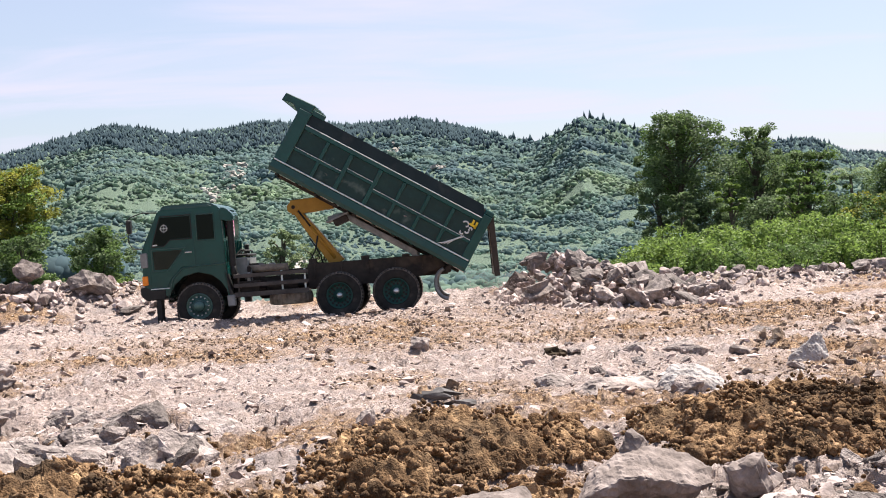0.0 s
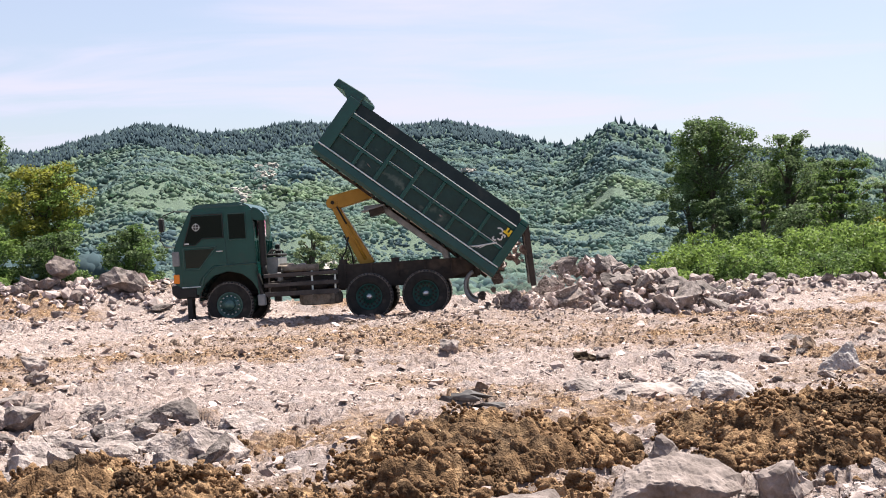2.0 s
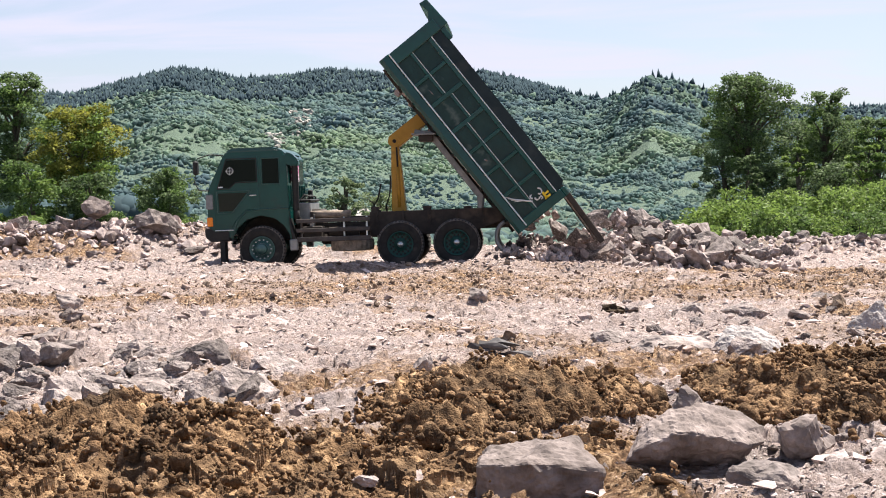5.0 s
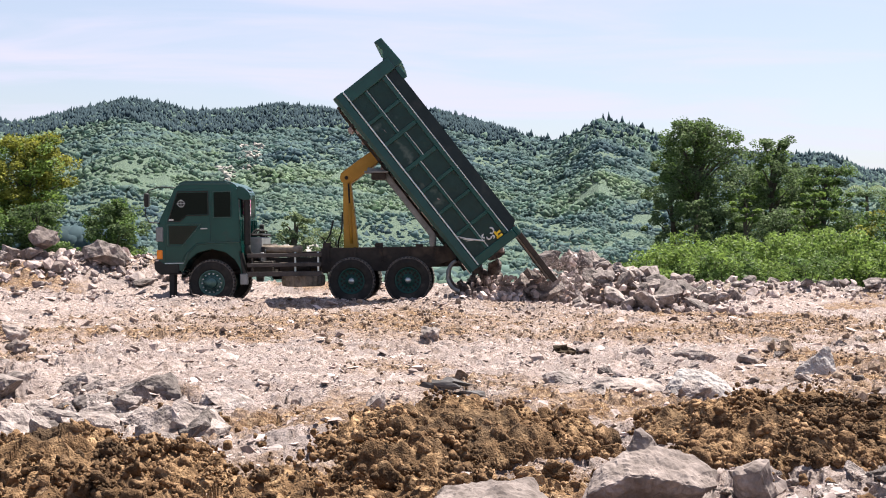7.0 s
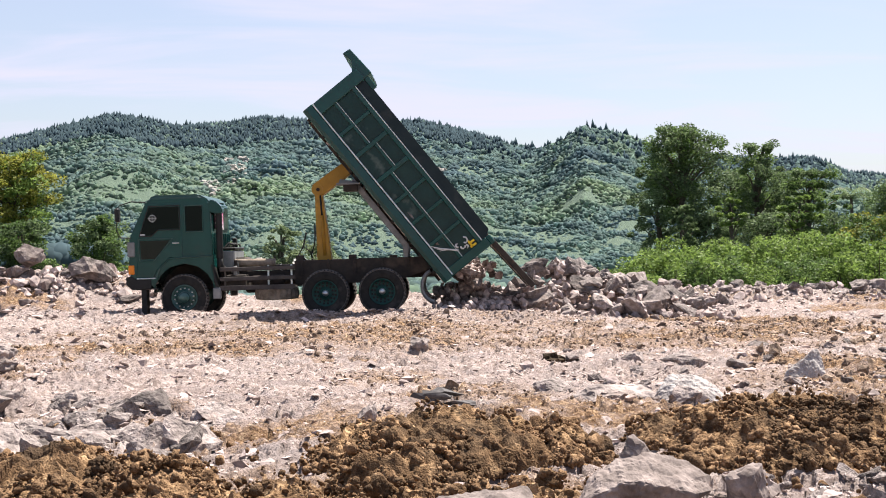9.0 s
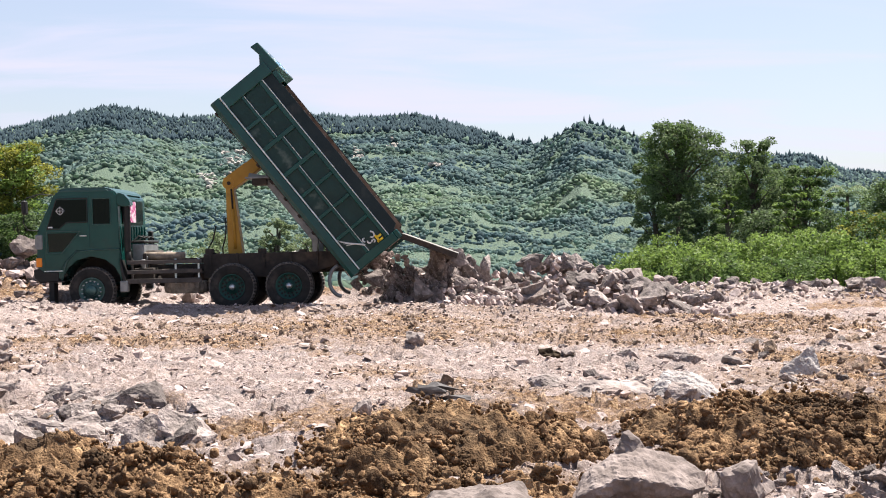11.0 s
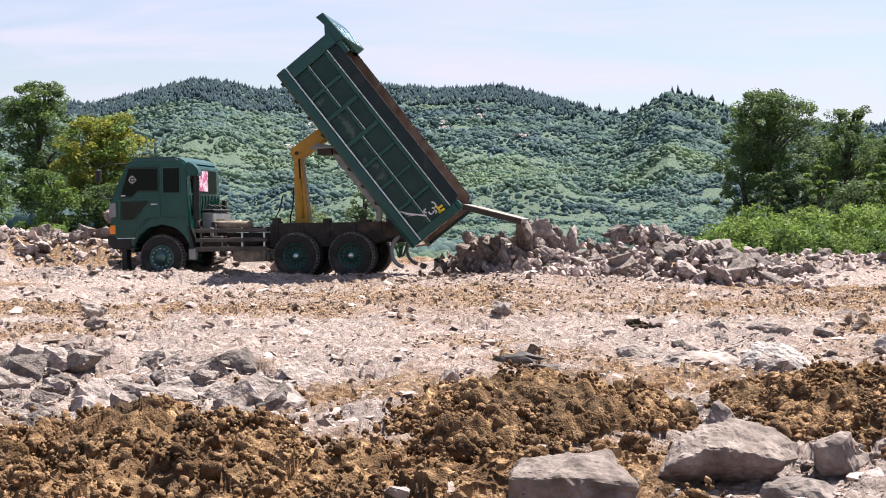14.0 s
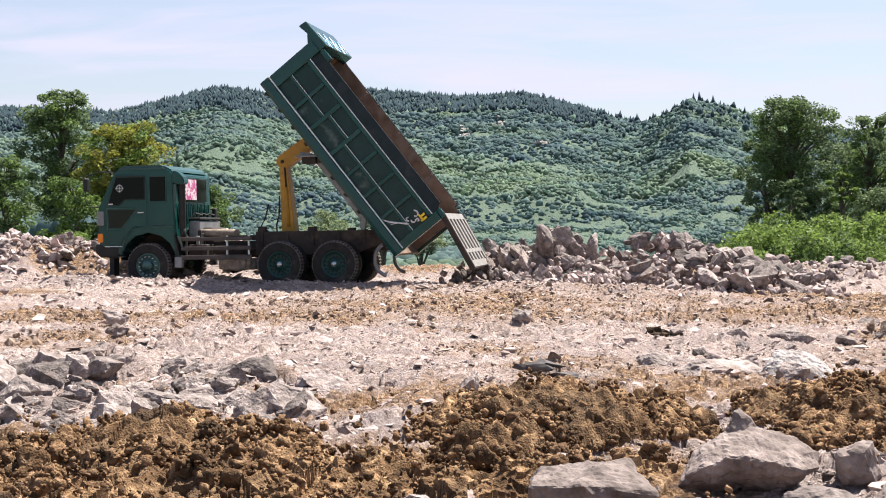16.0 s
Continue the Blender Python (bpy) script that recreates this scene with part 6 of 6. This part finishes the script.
def build_tree(name, az, dist, base_el, top_el, half_width, mat, seed, label, category="tree", clumps=60, per=90, leaf=0.20, tiers=0, bare=0.3, second=None):
    """A tree by its direction: trunk and limbs in one mesh, leaves in clumps that leave gaps."""
    rnd = random.Random(seed)
    x, y = dist * math.sin(radians(az)), dist * math.cos(radians(az))
    z0 = on_ground(x, y)
    top = 1.6 + dist * math.tan(radians(top_el)) - z0
    low = max(0.4, 1.6 + dist * math.tan(radians(base_el)) - z0)
    thing = new(name)
    thing.location = (x, y, z0)
    tagged(thing, label, category)
    bits = [tube([(0, 0, -0.2), (0.1, 0, top * 0.3), (-0.1, 0.1, top * 0.6), (0.05, 0, top * 0.93)], [0.035 * top, 0.026 * top, 0.016 * top, 0.004 * top], 8)]
    centres = []
    for k in range(clumps):
        f = rnd.random()
        if tiers:
            f = (math.floor(f * tiers) + 0.5 + rnd.uniform(-0.12, 0.12)) / tiers
        z = low + (top - low) * f
        shape = math.sin(math.pi * (0.16 + 0.74 * f)) ** 0.6
        a = rnd.uniform(0, 2 * math.pi)
        rr = half_width * shape * rnd.uniform(0.25, 1.0) * (1 + 0.25 * math.sin(3 * a + seed))
        cx, cy = rr * math.cos(a), rr * math.sin(a)
        radius = rnd.uniform(0.35, 0.75) * half_width * 0.38
        centres.append((cx, cy, z, radius * (0.8 if tiers else 1)))
        if k % 4 == 0:
            h = max(0.25 * top, z - 0.35 * rr - 0.3)
            bits.append(tube([(0, 0, h * 0.85), (cx * 0.5, cy * 0.5, (h + z) / 2), (cx * 0.92, cy * 0.92, z)], [0.010 * top, 0.006 * top, 0.002 * top], 5))
    part("trunk", join(*bits), BARK, thing, "brown trunk and limbs")
    cut = len(centres) if not second else int(len(centres) * 0.62)
    crown = leaf_mesh("crown", centres[:cut], per, leaf, mat, seed)
    crown.parent = thing
    if second:
        other = leaf_mesh("crown", centres[cut:], per, leaf, second, seed + 1)
        other.parent = thing
    return thing


build_tree("tree", 11.85, 64, 1.4, 5.45, 2.15, LEAF_DARK, 3, "tall dark green broadleaf tree above shrubs", clumps=170, per=150, leaf=0.13, second=LEAF_MID)
build_tree("tree", 10.8, 66, -0.3, 3.8, 1.4, LEAF_DARK, 4, "dark green tree leaning from a clump", clumps=80, per=140, leaf=0.13)
build_tree("tree", 11.9, 60, -0.6, 1.9, 0.75, LEAF_DARK, 6, "trunk wrapped in dark climbing leaves", clumps=60, per=130, leaf=0.12)
build_tree("tree", 15.1, 66, 1.2, 4.6, 1.7, LEAF_DARK, 5, "open-crowned dark green tree above shrubs", clumps=90, per=120, leaf=0.13, second=LEAF_MID)
build_tree("tree", 14.0, 69, 0.2, 3.5, 1.9, LEAF_DARK, 13, "dark green tree in a clump", clumps=100, per=130, leaf=0.14)
build_tree("tree", 16.2, 70, 0.2, 3.3, 2.0, LEAF_DARK, 14, "dark green tree in a clump", clumps=100, per=130, leaf=0.14, second=LEAF_MID)
build_tree("tree", 17.3, 66, 0.6, 3.55, 1.8, LEAF_MID, 8, "green tree with flat layered branches", clumps=90, per=130, leaf=0.13, tiers=6, second=LEAF_DARK)
build_tree("tree", 16.9, 60, 0.5, 2.45, 1.25, LEAF_BRIGHT, 9, "bright green tree with layered leaves", clumps=44, per=110, leaf=0.13, tiers=5, second=LEAF_MID)
build_tree("tree", 14.05, 58, 1.0, 2.35, 0.75, LEAF_BRIGHT, 11, "small bright green tree before darker ones", clumps=26, per=100, leaf=0.13, tiers=4)
build_tree("tree", 12.9, 62, -0.6, 1.5, 1.6, LEAF_DARK, 16, "dark green undergrowth tree", clumps=70, per=120, leaf=0.13)
build_tree("tree", 15.6, 62, -0.6, 1.5, 1.8, LEAF_DARK, 17, "dark green undergrowth tree", clumps=80, per=120, leaf=0.13)
build_tree("tree", 18.4, 64, -0.6, 1.6, 1.6, LEAF_DARK, 20, "dark green undergrowth tree", clumps=70, per=120, leaf=0.13, second=LEAF_MID)
build_tree("tree", 20.9, 72, 0.0, 2.9, 2.0, LEAF_DARK, 15, "rounded green tree at the wood's edge", clumps=90, per=120, leaf=0.14, second=LEAF_MID)
build_tree("tree", 22.9, 64, 0.0, 3.1, 2.0, LEAF_MID, 18, "green tree at the wood's edge", clumps=90, per=120, leaf=0.14, second=LEAF_DARK)
build_tree("tree", 25.2, 62, 0.0, 3.7, 1.9, LEAF_DARK, 19, "dark green tree at the wood's edge", clumps=90, per=120, leaf=0.14)
build_tree("tree", 20.0, 60, -0.5, 1.5, 1.9, LEAF_MID, 21, "low yellow-green tree among shrubs", clumps=70, per=110, leaf=0.13, second=LEAF_YELLOW)
build_tree("tree", -20.4, 58, 0.0, 5.35, 1.75, LEAF_DARK, 23, "tall dark green broadleaf tree on the bank", clumps=150, per=140, leaf=0.13, second=LEAF_MID)
build_tree("tree", -17.8, 54, 0.3, 4.0, 1.75, LEAF_YELLOW, 27, "yellow-green tree with a rounded crown", clumps=170, per=130, leaf=0.125, second=LEAF_BRIGHT)
build_tree("tree", -17.4, 50, -1.2, 1.1, 1.5, LEAF_DARK, 28, "dark green undergrowth below a yellow-green tree", clumps=80, per=130, leaf=0.12, second=LEAF_MID)
build_tree("tree", -22.8, 52, -0.6, 2.4, 1.5, LEAF_MID, 29, "green tree on the bank", clumps=70, per=120, leaf=0.13, second=LEAF_DARK)
build_tree("tree", -19.8, 49, -1.2, 1.6, 1.3, LEAF_MID, 30, "leafy green undergrowth on the bank", clumps=60, per=120, leaf=0.12, second=LEAF_BRIGHT)
build_tree("tree", -14.1, 50, -1.4, 1.3, 1.35, LEAF_MID, 31, "low rounded green tree on the bank", clumps=90, per=140, leaf=0.11, second=LEAF_DARK)
# three far trees whose leaf colour has the haze mixed in
build_tree("tree", -6.2, 95, -1.2, 0.95, 1.5, LEAF_HAZE, 33, "slender tree below the quarry's edge, its green paled for haze", clumps=60, per=110, leaf=0.17)
build_tree("tree", -4.5, 105, -1.6, 0.3, 2.2, LEAF_HAZE, 35, "tree below the quarry's edge, its green paled for haze", clumps=60, per=110, leaf=0.18)
build_tree("tree", -8.8, 100, -1.6, 0.4, 2.2, LEAF_HAZE, 36, "tree below the quarry's edge, its green paled for haze", clumps=60, per=110, leaf=0.18)


def build_palm():
    dist, az = 80, 19.05
    x, y = dist * math.sin(radians(az)), dist * math.cos(radians(az))
    z0 = on_ground(x, y)
    top = 1.6 + dist * math.tan(radians(2.3)) - z0
    thing = tagged(new("palm_tree"), "dark slender palm with drooping fronds", "palm tree")
    thing.location = (x, y, z0)
    part("trunk", tube([(0, 0, 0), (0.1, 0, top * 0.5), (0, 0, top)], [0.16, 0.12, 0.09], 8), BARK, thing)
    for k in range(14):
        a = 2 * math.pi * k / 14 + 0.2 * (k % 3)
        bm = bmesh.new()
        rise = 0.75 if k % 2 else 0.35
        for j in range(14):
            f = j / 14
            c = Vector((math.cos(a) * 1.5 * f, math.sin(a) * 1.5 * f, top + rise * math.sin(f * 2.6) - 0.7 * f * f))
            for s in (1, -1):
                out = Vector((-math.sin(a) * s * 0.42 * (1 - 0.5 * f), math.cos(a) * s * 0.42 * (1 - 0.5 * f), -0.22))
                step = Vector((math.cos(a), math.sin(a), 0)) * 0.05
                bm.faces.new([bm.verts.new(c - step), bm.verts.new(c + step), bm.verts.new(c + out + step * 2)])
        part("frond", bm, LEAF_DARK, thing)


build_palm()


def build_shrubs():
    rnd = random.Random(51)
    kinds = []
    for k, (mat, r, h) in enumerate(((LEAF_BRIGHT, 1.0, 1.5), (LEAF_BRIGHT, 1.2, 1.1), (LEAF_MID, 1.1, 1.4), (LEAF_BRIGHT, 0.8, 1.8), (LEAF_MID, 0.9, 1.0))):
        centres = [(r * rnd.uniform(-1, 1), r * rnd.uniform(-1, 1), h * rnd.uniform(0.1, 1.0) * (0.7 + 0.3 * rnd.random()), 0.30) for _ in range(26)]
        stems = [tube([(c[0] * 0.3, c[1] * 0.3, -0.1), (c[0] * 0.7, c[1] * 0.7, c[2] * 0.6), (c[0], c[1], c[2])], [0.025, 0.018, 0.008], 5) for c in centres[::3]]
        thing = tagged(new("shrub"), "leafy bright green shrub beyond the rubble bank" if mat == LEAF_BRIGHT else "leafy green shrub beyond the rubble bank", "shrub", "shrubs round the quarry")
        part("stem", join(*stems), BARK, thing)
        crown = leaf_mesh("foliage", centres, 80, 0.125, mat, 60 + k)
        crown.parent = thing
        kinds.append(thing)
    spots = []
    for _ in range(120):
        az = rnd.uniform(9.2, 26)
        spots.append((az, rnd.uniform(44.5, 59), rnd.uniform(0.65, 1.15)))
    for _ in range(46):
        az = rnd.uniform(-25, -11.0)
        spots.append((az, rnd.uniform(38.5, 46), rnd.uniform(0.35, 0.7)))
    used = set()
    for k, (az, d, s) in enumerate(spots):
        thing = kinds[k % 5]
        x, y = d * math.sin(radians(az)), d * math.cos(radians(az))
        m = Matrix.Translation((x, y, on_ground(x, y))) @ Matrix.Rotation(rnd.uniform(0, 6.28), 4, "Z")
        if k % 5 not in used:
            used.add(k % 5)
            thing.matrix_basis = m
        else:
            thing = copy_thing(thing, m)
        thing.scale = (s, s, s * rnd.uniform(0.85, 1.2))


build_shrubs()


def motions():
    walk(truck, [(r[0], truck_pose(r[0])) for r in TRUCK])
    walk(bed, [(t, bed_pose(t)) for t in STEPS])
    walk(tailgate, [(t, gate_pose(t)) for t in STEPS])
    walk(lower_arm, [(t, pointing(PIVOT, elbow(t))) for t in STEPS])
    walk(upper_arm, [(t, pointing(bed_pose(t) @ LINK_FOOT, elbow(t))) for t in STEPS])
    for w in WHEELS:
        home = Matrix.Translation(w.location)
        walk(w, [(t, home @ Matrix.Rotation((TRUCK[0][1] - track(TRUCK, t)) / TYRE_R, 4, "Y")) for t in STEPS])
    for ob, rows in FALLING:
        walk(ob, rows)


motions()
